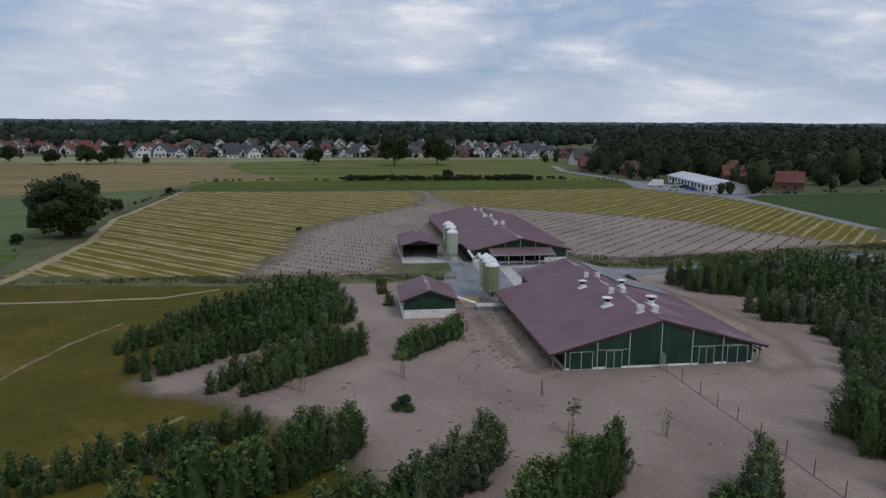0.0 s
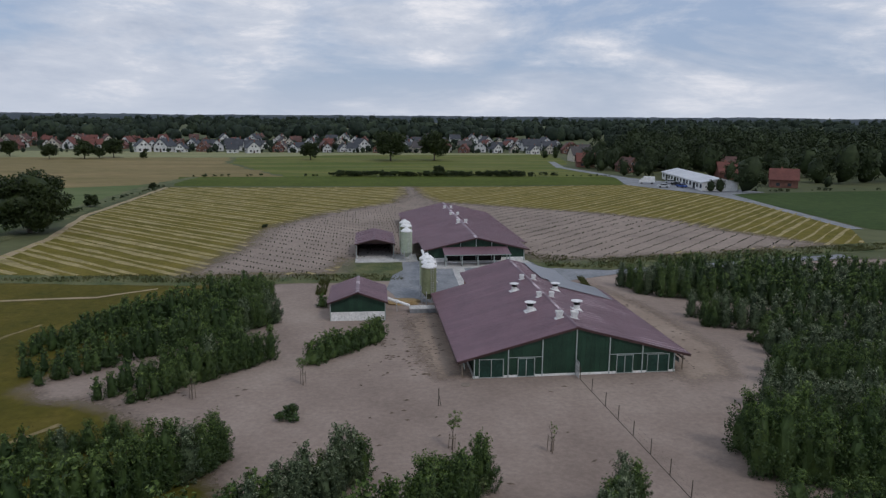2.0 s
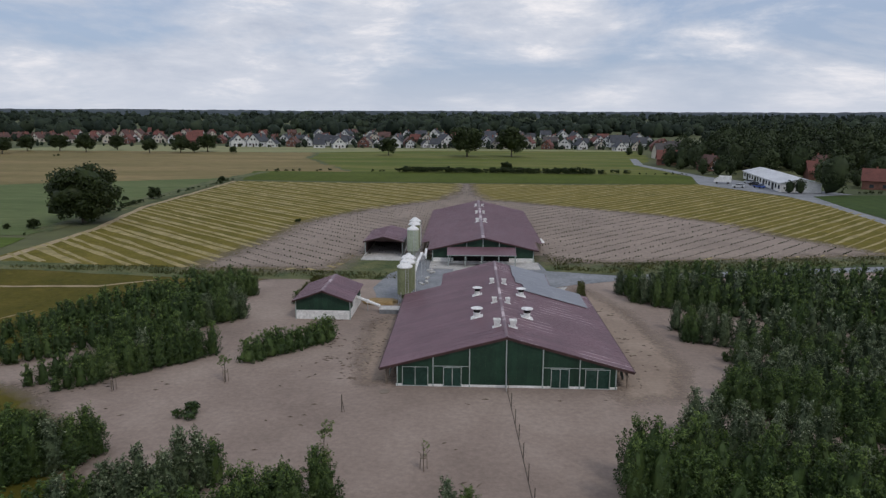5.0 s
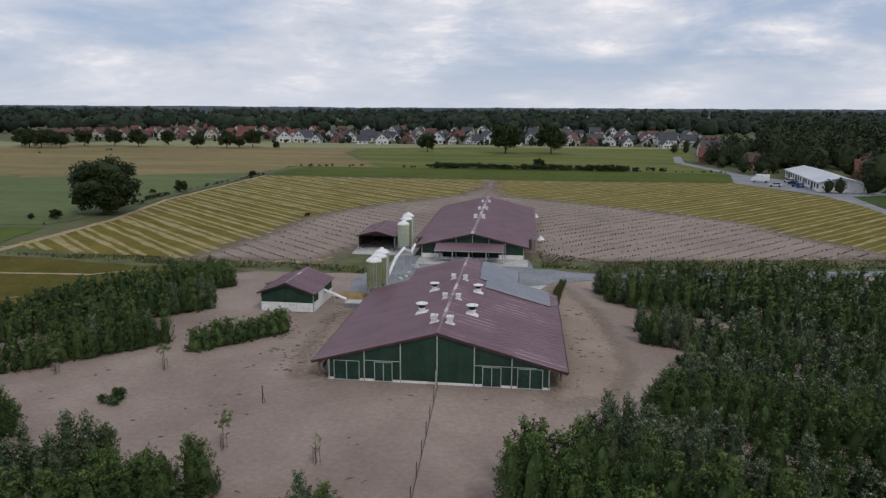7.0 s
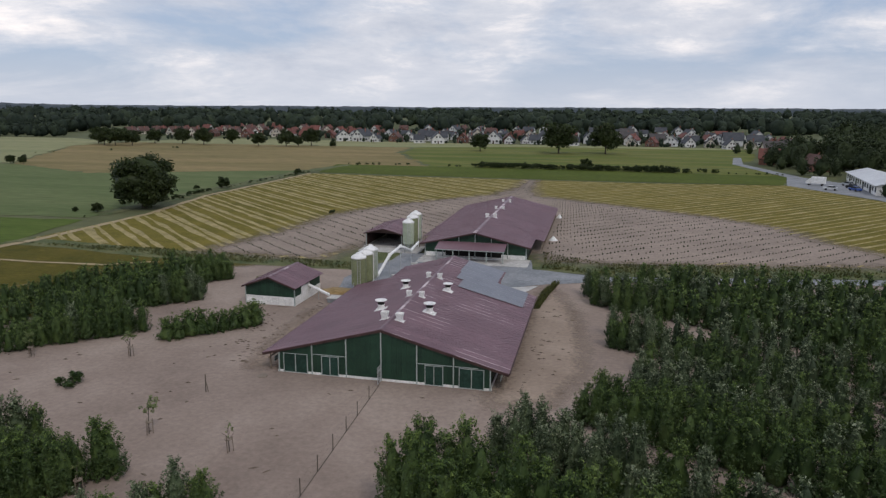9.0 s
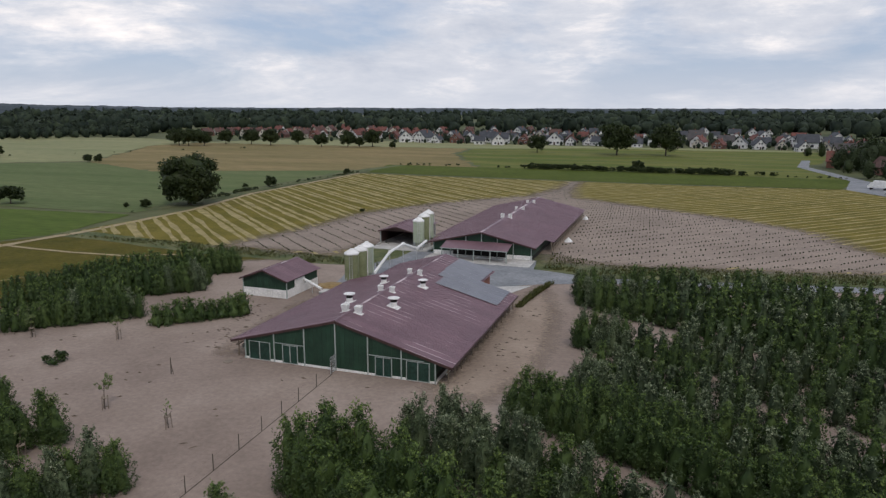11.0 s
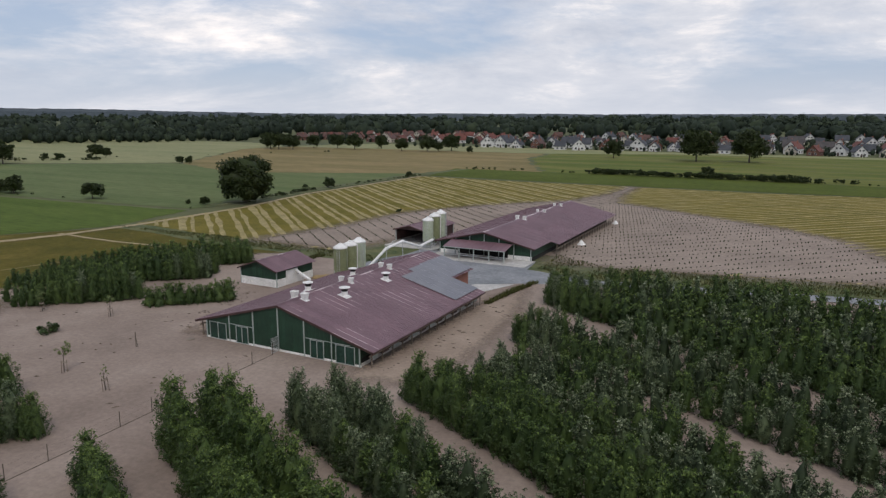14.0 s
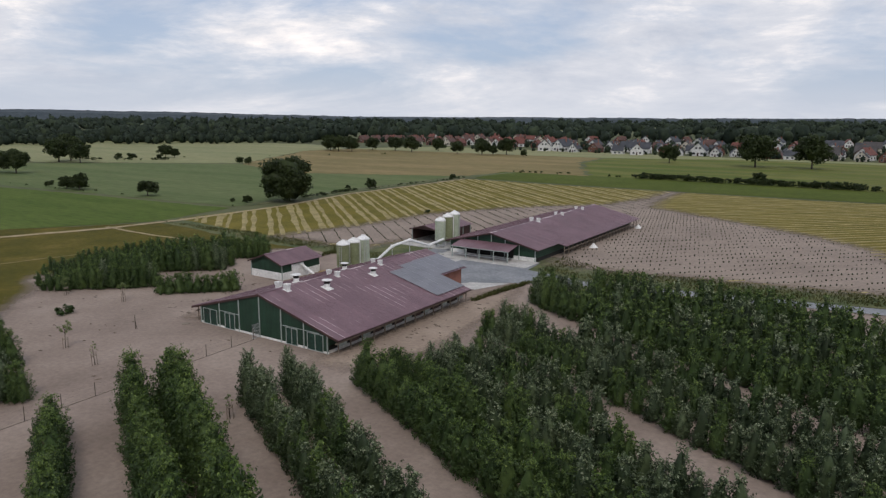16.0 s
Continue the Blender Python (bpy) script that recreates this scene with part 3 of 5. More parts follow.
def plantlets():
    rng = np.random.default_rng(8)
    verts, faces = [], []
    core = [(-20, 47), (-13, 58), (-12, 108), (9, 108), (9, 56)]
    for way, side in ((V_LEFT, -1), (V_RIGHT, 1)):
        across = Vector((-way.y, way.x)) * (1 if side > 0 else -1)
        for k in range(-50, 75):
            for s in range(0, 160):
                p = Vector((-2, 60)) + across * k * 3.1 + way * s * 0.95
                if (p.x + 2.5) * side < 0 or not inside((p.x - 2, p.y), BARE) or not inside((p.x + 2, p.y + 1), BARE) or inside(p, core) or rng.uniform() < 0.12 + 0.35 * noise.noise((p.x * 0.06, p.y * 0.06, 4.0)):
                    continue
                p = (p.x + rng.normal() * 0.07, p.y + rng.normal() * 0.07)
                h, w = rng.uniform(0.2, 0.48), rng.uniform(0.08, 0.17)
                for a in (0, 1.05, 2.1):
                    a += rng.uniform(0, 0.6)
                    c, sn, i = math.cos(a) * w, math.sin(a) * w, len(verts)
                    verts += [(p[0] - c * 0.4, p[1] - sn * 0.4, 0.06), (p[0] + c * 0.4, p[1] + sn * 0.4, 0.06), (p[0] + c, p[1] + sn, h * 0.7), (p[0], p[1], h), (p[0] - c, p[1] - sn, h * 0.6)]
                    faces.append((i, i + 1, i + 2, i + 3, i + 4))
    tagged(new("young_plants", raw_mesh(verts, faces, M["tuft"])), "rows of small dark young plants in bare soil", "plants", kind="stuff")


plantlets()


def tufts(name, outlines, count, hi, mat, label, seed):
    rng = np.random.default_rng(seed)
    verts, faces, made = [], [], 0
    xs = [p[0] for o in outlines for p in o]
    ys = [p[1] for o in outlines for p in o]
    while made < count:
        x, y = rng.uniform(min(xs), max(xs)), rng.uniform(min(ys), max(ys))
        if noise.noise((x * 0.15, y * 0.15, seed)) < rng.uniform(-0.5, 0.3) or not any(inside((x, y), o) for o in outlines):
            continue
        made += 1
        h = hi * rng.uniform(0.4, 1.2)
        for a in rng.uniform(0, 2 * math.pi, 4):
            dx, dy, i = math.cos(a) * h * 0.5, math.sin(a) * h * 0.5, len(verts)
            verts += [(x - dy * 0.25, y + dx * 0.25, 0), (x + dy * 0.25, y - dx * 0.25, 0), (x + dx * 0.6 + dy * 0.2, y + dy * 0.6 - dx * 0.2, h * 0.7), (x + dx, y + dy, h)]
            faces.append((i, i + 1, i + 2, i + 3))
    tagged(new(name, raw_mesh(verts, faces, mat)), label, "grass", kind="stuff")


tufts("verge_tufts", [[(-92, 47), (-50, 43), (-16, 42.5), (-15, 46.5), (-60, 49)], [(10, 51), (20, 49), (90, 64), (90, 70), (20, 57), (9, 64)]], 6500, 0.36, M["grasstuft"], "rough uneven grass tufts along the verge", 31)
tufts("pasture_tufts", [[(-88, 44), (-60, 33), (-61, 0), (-48, -6), (-40, -14), (-36, -26), (-60, -30), (-110, 0)]], 1600, 0.11, M["drytuft"], "scattered weeds and tussocks in dry grassland", 32)


# ---- barns ----
def slope_frame(x0, z0, slope, side):
    """A pose whose x runs down the roof from the ridge and whose y runs along the ridge."""
    a = math.atan(slope) * side
    return Matrix.Translation((x0, 0, z0)) @ Matrix.Rotation(a, 4, "Y")


def roof_panels(parent, apex, slope, side, spans, width, thick=0.07, rib_mat="roof"):
    """Sheets from ridge to eave, each with a raised rib at its seam. spans: (y0, y1, half width)."""
    cosine = math.cos(math.atan(slope))
    made = {}
    for y0, y1, half in spans:
        n = max(1, round((y1 - y0) / width))
        w, run = (y1 - y0) / n, half / cosine
        key = (round(w, 3), round(run, 3))
        if key not in made:
            bm = boxed(0.02, run, 0.006, w - 0.006, -thick, 0.0)
            x, rib = run, bmesh.new()
            for q in (0.25, 0.5, 0.75):
                box(bm, 0.1, run - 0.01, w * q - 0.03, w * q + 0.03, 0.0, 0.009)
            box(rib, 0.06, run + 0.01, -0.025, 0.025, 0.004, 0.024)
            made[key] = (mesh_of(bm, M["roof"]), mesh_of(rib, M[rib_mat]))
        for i in range(n):
            for nm, me in zip(("roof_panel", "roof_rib"), made[key]):
                ob = new(nm, me)
                ob.parent = parent
                m = slope_frame(0, apex, slope, 1) @ Matrix.Translation((0, y0 + i * w, 0))
                if side < 0:
                    m = Matrix.Rotation(math.pi, 4, "Z") @ slope_frame(0, apex, slope, 1) @ Matrix.Translation((0, -(y0 + (i + 1) * w), 0))
                ob.matrix_local = m


def turned_vent(m):
    """A round white exhaust with a dark throat under a wide cap."""
    ob = thing("roof_exhaust", m, "round white roof exhaust with a dark throat", "vent", "roof exhausts")
    part("foot", lathe([(0.62, -0.3), (0.62, 0.02), (0.42, 0.10), (0.40, 0.3)]), M["white"], ob)
    part("pipe", lathe([(0.40, 0.28), (0.40, 0.54), (0.43, 0.58), (0.43, 0.62)]), M["white"], ob)
    part("throat", lathe([(0.39, 0.60), (0.42, 1.02)]), M["dark"], ob, "dark open throat")
    part("cap", lathe([(0.44, 1.0), (0.70, 1.06), (0.73, 1.12), (0.5, 1.19), (0.1, 1.22)], 24), M["white"], ob)
    flash = bmesh.new()
    box(flash, -0.75, 0.75, -0.6, 0.6, -0.04, 0.03)
    ob2 = part("flashing", flash, M["white"], ob)
    return ob, ob2


def square_vent(m):
    ob = thing("roof_inlet", m, "square flared white roof inlet", "vent", "roof inlets")
    bm = bmesh.new()
    rings = []
    for r, z in ((0.34, -0.25), (0.34, 0.3), (0.45, 0.86), (0.45, 0.95), (0.38, 0.95), (0.32, 0.6)):
        rings.append([bm.verts.new((sx * r, sy * r, z)) for sx, sy in ((-1, -1), (1, -1), (1, 1), (-1, 1))])
    for a, b in zip(rings, rings[1:]):
        for i in range(4):
            bm.faces.new((a[i], a[(i + 1) % 4], b[(i + 1) % 4], b[i]))
    bm.faces.new(rings[-1])
    part("shaft", bm, M["white"], ob)
    part("flashing", boxed(-0.6, 0.6, -0.45, 0.45, -0.04, 0.03), M["white"], ob)
    return ob


def place_vents(root, apex, slope, rounds, squares):
    first = {}
    for kind, maker, spots in (("r", lambda m: turned_vent(m)[0], rounds), ("s", square_vent, squares)):
        for x, y in spots:
            m = root.matrix_basis @ Matrix.Translation((x, y, apex - slope * abs(x))) @ Matrix.Scale(0.9 if kind == "r" else 0.8, 4)
            if (kind, x > 0) in first:
                copy_thing(first[kind, x > 0], m)
                continue
            ob = maker(m)
            for ch in ob.children:
                if ch.name.startswith("flashing"):
                    ch.matrix_local = Matrix.Rotation(math.atan(slope) * (1 if x > 0 else -1), 4, "Y")
            first[kind, x > 0] = ob


APEX1, SLOPE1, HALF1 = 5.17, 0.27, 12.15
barn = thing("barn", pose(0, 0, 0, 0, 0, 1.0), "long green hen barn with a maroon sheet roof", "barn")


def eave1(x):
    return APEX1 - SLOPE1 * abs(x) - 0.09


def barn_walls():
    wall = part("wall", prism([(-10.5, 0), (10.5, 0), (10.5, eave1(10.5)), (0, eave1(0)), (-10.5, eave1(10.5))], 0.16), M["board"], barn, "dark green boarded gable")
    w = 0.5
    for i in range(42):
        x = -10.5 + i * w
        hi = min(eave1(x), eave1(x + w)) - 0.04
        part("board", boxed(x + 0.008, x + w - 0.008, -0.025, 0.0, 0.26, hi), M["board"], wall)
    part("plinth", boxed(-10.6, 10.6, -0.06, 0.05, -0.1, 0.25, 0.01), M["white"], barn, "pale concrete plinth")
    for x in (-10.45, -7, -3.5, 0, 3.5, 7, 10.45):
        part("post", boxed(x - 0.055, x + 0.055, -0.12, 0.0, 0.0, eave1(x) - 0.05), M["frame"], barn, "grey-white steel post")
    for x0, x1 in ((-7, -3.5), (3.5, 7), (7, 9.4)):
        part("rail", boxed(x0 + 0.1, x1 - 0.1, -0.10, -0.01, 2.07, 2.125), M["frame"], barn)
    for x0, x1 in ((-9.95, -7.5), (-6.0, -4.3), (4.3, 6.0), (7.55, 9.85)):
        d = part("sliding_door", boxed(x0, x1, -0.07, -0.03, 0.12, 2.0), M["glass"], barn, "dark green door panel in a pale frame")
        for x in (x0, (x0 + x1) / 2, x1):
            part("stile", boxed(x - 0.038, x + 0.038, -0.12, -0.045, 0.06, 2.02), M["frame"], d)
        for z in (0.1, 1.98):
            part("crosspiece", boxed(x0 + 0.05, x1 - 0.05, -0.11, -0.045, z - 0.025, z + 0.025), M["frame"], d)
    for side in (-1, 1):
        x = 10.42 * side
        part("side_wall", boxed(x - 0.08, x + 0.08, 0.2, 26.5, 0.9, eave1(10.5) - 0.02), M["board"], barn)
        part("side_plinth", boxed(x - 0.1, x + 0.1, 0.2, 26.5, -0.1, 0.35), M["concrete"], barn)
        # solid dark strip paints the shade inside the low openings
        part("opening", boxed(x - 0.02, x + 0.02, 0.2, 26.5, 0.35, 0.9), M["dark"], barn, "low hen openings shown as a dark strip")
        for i in range(14):
            y = 0.4 + i * 2.0
            part("side_post", boxed(11.6 * side - 0.05, 11.6 * side + 0.05, y - 0.05, y + 0.05, 0, eave1(11.6) + 0.01), M["wood"], barn)
            if i < 13:
                part("flap", boxed(11.3 * side - 0.015, 11.3 * side + 0.015, y + 0.2, y + 1.7, 0.75, 1.25), M["brown" if i % 2 else "frame"], barn)
        part("side_beam", boxed(11.6 * side - 0.06, 11.6 * side + 0.06, 0.0, 26.5, 1.25, 1.38), M["wood"], barn)
        part("rear_side_wall", boxed(6.6 * side - 0.08, 6.6 * side + 0.08, 26.5, 33.0, 0, eave1(6.6)), M["brick"], barn, "red-brown brick wall")
        part("shoulder_wall", prism([(6.6, 0), (10.4, 0), (10.4, eave1(10.4)), (6.6, eave1(6.6))] if side > 0 else [(-10.4, 0), (-6.6, 0), (-6.6, eave1(6.6)), (-10.4, eave1(10.4))], 0.16), M["brick"], barn).matrix_local = Matrix.Translation((0, 26.4, 0))
    part("rear_wall", prism([(-6.6, 0), (6.6, 0), (6.6, eave1(6.6)), (0, eave1(0)), (-6.6, eave1(6.6))], 0.16), M["board"], barn).matrix_local = Matrix.Translation((0, 33.0, 0))
    roof = part("roof", boxed(-0.3, 0.3, -0.15, 33.5, APEX1 - 0.16, APEX1 - 0.1), M["brown"], barn, "maroon sheet roof")
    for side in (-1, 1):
        # only the right slope gets the pale-streaked ribs
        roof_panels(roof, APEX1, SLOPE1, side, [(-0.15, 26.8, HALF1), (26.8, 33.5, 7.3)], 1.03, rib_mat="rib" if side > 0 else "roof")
        fascia = prism([(0, APEX1 - 0.28), (HALF1 * side, APEX1 - 0.28 - SLOPE1 * HALF1), (HALF1 * side, APEX1 - 0.06 - SLOPE1 * HALF1), (0, APEX1 - 0.06)], 0.06)
        part("verge_board", fascia, M["brown"], barn, "dark maroon verge board").matrix_local = Matrix.Translation((0, -0.2, 0))
        part("gutter", tube([(HALF1 * side + 0.06 * side, -0.1, APEX1 - SLOPE1 * HALF1 - 0.1), (HALF1 * side + 0.06 * side, 26.8, APEX1 - SLOPE1 * HALF1 - 0.1)], 0.07, 8), M["brown"], barn)
    part("ridge_cap", prism([(-0.17, APEX1 + 0.02), (0, APEX1 + 0.085), (0.17, APEX1 + 0.02)], 33.7), M["rib"], barn, "pale-streaked ridge capping").matrix_local = Matrix.Translation((0, -0.17, 0))


barn_walls()
place_vents(barn, APEX1, SLOPE1, [(-2.75, 8.6), (2.6, 8.5), (2.6, 17.4), (-2.6, 17.6)], [(-0.8, 3.8), (0.8, 3.6), (-0.75, 12.5), (0.75, 12.4), (-0.75, 21.5), (0.75, 21.2)])


def solar_array():
    root = thing("solar_array", barn.matrix_basis @ slope_frame(0, APEX1 + 0.1, SLOPE1, 1), "slate-grey solar panels on the maroon roof", "solar panels")
    panel = mesh_of(boxed(0.01, 1.03, 0.01, 1.63, 0.0, 0.04), M["solar"])
    trim = mesh_of(boxed(0, 1.04, 0, 0.012, 0.0, 0.045), M["steel"])
    for x0, nx, y0, ny in ((3.35, 8, 20.1, 4), (2.45, 1, 23.4, 2), (2.25, 5, 26.7, 4)):
        for i in range(nx):
            for j in range(ny):
                ob = part("panel", panel, None, root)
                ob.matrix_local = Matrix.Translation((x0 + i * 1.0 * (1.02 if nx > 1 else 0.85), y0 + j * 1.66, 0))
                part("edge_strip", trim, None, ob)


solar_array()

far_barn = thing("barn", pose(-2.1, 56.0, 0, 0, 0, 1.2), "second long hen barn with a maroon sheet roof", "barn")
APEX2, SLOPE2 = 4.62, 0.232


def far_barn_parts():
    def ev(x):
        return APEX2 - SLOPE2 * abs(x) - 0.09

    wall = part("wall", prism([(-8.9, 0), (8.9, 0), (8.9, ev(8.9)), (0, ev(0)), (-8.9, ev(8.9))], 0.16), M["board"], far_barn, "dark green boarded gable")
    for i in range(30):
        x = -8.9 + i * 17.8 / 30
        part("board", boxed(x + 0.01, x + 0.58, -0.025, 0.0, 0.9, min(ev(x), ev(x + 0.593)) - 0.05), M["board"], wall)
    part("plinth", boxed(-9.0, 9.0, -0.07, 0.0, -0.1, 0.85), M["white"], far_barn, "white lower wall")
    for x in (-8.85, -5.7, -2.85, 0, 2.85, 5.7, 8.85):
        part("post", boxed(x - 0.08, x + 0.08, -0.14, 0.0, 0, ev(x) - 0.05), M["frame"], far_barn)
    # closed panel, its near-black colour stands for the shaded inside
    part("doorway", boxed(-5.2, 4.6, -0.10, -0.03, 0.3, 2.1), M["dark"], far_barn, "open front under the canopy shown as a dark panel")
    for side in (-1, 1):
        part("side_wall", boxed(8.9 * side - 0.08, 8.9 * side + 0.08, 0.1, 51, 0.75, ev(8.9)), M["board"], far_barn)
        # near-black, unlike the concrete plinth of the first barn
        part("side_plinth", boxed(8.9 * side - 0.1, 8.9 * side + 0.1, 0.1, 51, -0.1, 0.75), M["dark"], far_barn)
        for i in range(22):
            y = 8 + i * 2.0
            part("side_post", boxed(10.9 * side - 0.05, 10.9 * side + 0.05, y - 0.05, y + 0.05, 0, ev(10.9)), M["wood"], far_barn)
        part("side_beam", boxed(10.9 * side - 0.05, 10.9 * side + 0.05, 8, 51, 1.1, 1.22), M["wood"], far_barn)
    part("rear_wall", prism([(-8.9, 0), (8.9, 0), (8.9, ev(8.9)), (0, ev(0)), (-8.9, ev(8.9))], 0.16), M["board"], far_barn).matrix_local = Matrix.Translation((0, 51, 0))
    roof = part("roof", boxed(-0.3, 0.3, -0.6, 51.4, APEX2 - 0.16, APEX2 - 0.1), M["brown"], far_barn, "maroon sheet roof")
    for side in (-1, 1):
        roof_panels(roof, APEX2, SLOPE2, side, [(-0.6, 8.0, 9.75), (8.0, 51.5, 11.3)], 1.04)
        part("verge_board", prism([(0, APEX2 - 0.28), (9.75 * side, APEX2 - 0.28 - SLOPE2 * 9.75), (9.75 * side, APEX2 - 0.06 - SLOPE2 * 9.75), (0, APEX2 - 0.06)], 0.06), M["brown"], far_barn).matrix_local = Matrix.Translation((0, -0.66, 0))
    part("ridge_cap", prism([(-0.28, APEX2 - 0.02), (0, APEX2 + 0.06), (0.28, APEX2 - 0.02)], 52), M["rib"], far_barn).matrix_local = Matrix.Translation((0, -0.6, 0))
    canopy = part("canopy", boxed(-6.2, 5.6, 0, 3.9, -0.05, 0.0), M["roof"], far_barn, "maroon lean-to canopy")
    canopy.matrix_local = Matrix.Translation((0, -4.1, 2.15)) @ Matrix.Rotation(math.atan(0.19), 4, "X")
    part("canopy_edge", boxed(-6.25, 5.65, -0.04, 0.0, -0.1, 0.03), M["frame"], canopy)
    for i in range(12):
        part("canopy_rib", boxed(-6.2 + i * 1.07 - 0.03, -6.2 + i * 1.07 + 0.03, 0, 3.9, 0.003, 0.04), M["roof"], canopy)
    for x in (-6.0, -3.1, -0.3, 2.6, 5.4):
        part("canopy_post", boxed(x - 0.08, x + 0.08, -4.0, -3.84, 0, 2.1), M["frame"], far_barn)
    part("canopy_rail", boxed(-6, 5.4, -3.96, -3.88, 0.75, 0.85), M["steel"], far_barn)
    part("apron", boxed(-9.2, 9.6, -5.4, -0.07, 0.02, 0.14, 0.02), M["concrete"], far_barn, "pale concrete apron")


far_barn_parts()
place_vents(far_barn, APEX2, SLOPE2, [], [(s * 0.78, y) for y in (18.0, 30.0, 41.5) for s in (-1, 1)])


# ---- sheds, silos, conveyors ----
def small_shed():
    w, d, e, a = 3.45, 8.2, 2.62, 3.85
    ob = thing("shed", pose(-22.5, 20.8, 0, 0, 0, 0.5), "small green shed with white base and maroon roof", "shed")
    out = [(-w, 0), (w, 0), (w, e), (0, a - 0.08), (-w, e)]
    wall = part("wall", prism(out, d), M["board"], ob, "dark green boarding")
    for i in range(12):
        x = -w + i * w / 6
        hi = a - 0.1 - (a - e) / w * max(abs(x), abs(x + w / 6))
        part("board", boxed(x + 0.01, x + w / 6 - 0.01, -0.03, 0.0, 1.2, hi), M["board"], wall)
    part("base", boxed(-w - 0.05, w + 0.05, -0.06, d + 0.05, -0.1, 1.18, 0.01), M["white"], ob, "white rendered base")
    for x in (-w - 0.03, w + 0.03):
        part("corner_post", boxed(x - 0.06, x + 0.06, -0.09, 0.03, 0, e), M["frame"], ob)
    part("door", boxed(w + 0.02, w + 0.09, 2.0, 4.6, 0.05, 2.2), M["white"], ob)
    s = (a - e) / w
    roof = part("roof", boxed(-0.2, 0.2, -0.4, d + 0.4, a - 0.1, a - 0.05), M["brown"], ob)
    for side in (-1, 1):
        roof_panels(roof, a + 0.02, s, side, [(-0.45, d + 0.45, w + 0.4)], 1.0)
        part("verge_board", prism([(0, a - 0.2), ((w + 0.4) * side, a - 0.2 - s * (w + 0.4)), ((w + 0.4) * side, a - s * (w + 0.4)), (0, a)], 0.05), M["brown"], ob).matrix_local = Matrix.Translation((0, -0.5, 0))
    part("ridge_cap", prism([(-0.25, a), (0, a + 0.09), (0.25, a)], d + 0.9), M["rib"], ob).matrix_local = Matrix.Translation((0, -0.45, 0))


def open_shed():
    w, d, e, a = 3.3, 12.0, 2.85, 3.68
    ob = thing("open_shed", pose(-20.3, 60.6, 0, 0, 0, 0.5), "open-fronted maroon shed on a concrete slab", "shed")
    for side in (-1, 1):
        part("side_wall", boxed(w * side - 0.08, w * side + 0.08, 0.2, d, 0, e), M["brown"], ob)
        for i in range(5):
            y = 0.1 + i * 2.9
            part("post", boxed((w + 0.12) * side - 0.08, (w + 0.12) * side + 0.08, y - 0.08, y + 0.08, 0, e), M["frame"], ob)
        part("kerb", boxed(w * side - 0.12, w * side + 0.12, -1.5, d, 0, 0.5), M["concrete"], ob)
    part("rear_wall", boxed(-w, w, d - 0.1, d + 0.05, 0, e + 0.1), M["brown"], ob)
    part("gable", prism([(-w, e - 0.1), (w, e - 0.1), (0, a - 0.1)], 0.08), M["brown"], ob)
    s = (a - e) / w
    roof = part("roof", boxed(-0.2, 0.2, -0.4, d + 0.3, a - 0.1, a - 0.05), M["brown"], ob)
    for side in (-1, 1):
        roof_panels(roof, a + 0.02, s, side, [(-0.5, d + 0.4, w + 0.45)], 1.08)
        part("verge_board", prism([(0, a - 0.2), ((w + 0.45) * side, a - 0.2 - s * (w + 0.45)), ((w + 0.45) * side, a - s * (w + 0.45)), (0, a)], 0.05), M["brown"], ob).matrix_local = Matrix.Translation((0, -0.55, 0))
    part("slab", boxed(-w - 0.3, w + 0.3, -4.2, d, -0.1, 0.16, 0.02), M["concrete"], ob, "pale concrete slab")
    part("slab_extension", boxed(w + 0.3, w + 4.4, -4.0, 2.5, -0.1, 0.15, 0.02), M["concrete"], ob)


def silo(m, body_mat, label, tall):
    ob = thing("silo", m, label, "silo", "feed silos")
    r, z0 = 1.02, 1.75
    part("hopper", lathe([(0.18, 0.75), (0.24, 0.78), (r, z0)]), body_mat, ob)
    part("tank", lathe([(r, z0 - 0.01), (r + 0.03, z0), (r + 0.03, z0 + 0.08), (r, z0 + 0.1), (r, tall - 0.62), (r + 0.02, tall - 0.6)], 28), body_mat, ob)
    part("dome", lathe([(r + 0.04, tall - 0.66), (r + 0.05, tall - 0.5), (0.72, tall - 0.2), (0.34, tall - 0.04), (0.3, tall)], 28), M["white"], ob, "white domed lid")
    part("filler_cap", lathe([(0.3, tall - 0.02), (0.32, tall + 0.08), (0.1, tall + 0.14)]), M["white"], ob)
    for k in range(4):
        a = math.pi / 4 + k * math.pi / 2
        x, y = math.cos(a) * r, math.sin(a) * r
        part("leg", tube([(x, y, 0), (x, y, z0 + 0.3)], 0.06, 6), M["steel"], ob)
        b = a + math.pi / 2
        part("brace", tube([(x, y, 0.9), (math.cos(b) * r, math.sin(b) * r, 0.9)], 0.03, 5), M["steel"], ob)
    lad = tube([(-0.2, -r - 0.12, 0.4), (-0.2, -r - 0.12, tall - 0.5)], 0.025, 5)
    tube([(0.2, -r - 0.12, 0.4), (0.2, -r - 0.12, tall - 0.5)], 0.025, 5, lad)
    for i in range(14):
        box(lad, -0.2, 0.2, -r - 0.14, -r - 0.10, 0.6 + i * (tall - 1.2) / 14, 0.63 + i * (tall - 1.2) / 14)
    part("ladder", lad, M["steel"], ob)
    part("fill_pipe", tube([(0.75, r * 0.75, 0.5), (0.8, r * 0.78, tall - 0.5), (0.4, 0.3, tall + 0.05)], 0.07, 7), M["white"], ob)


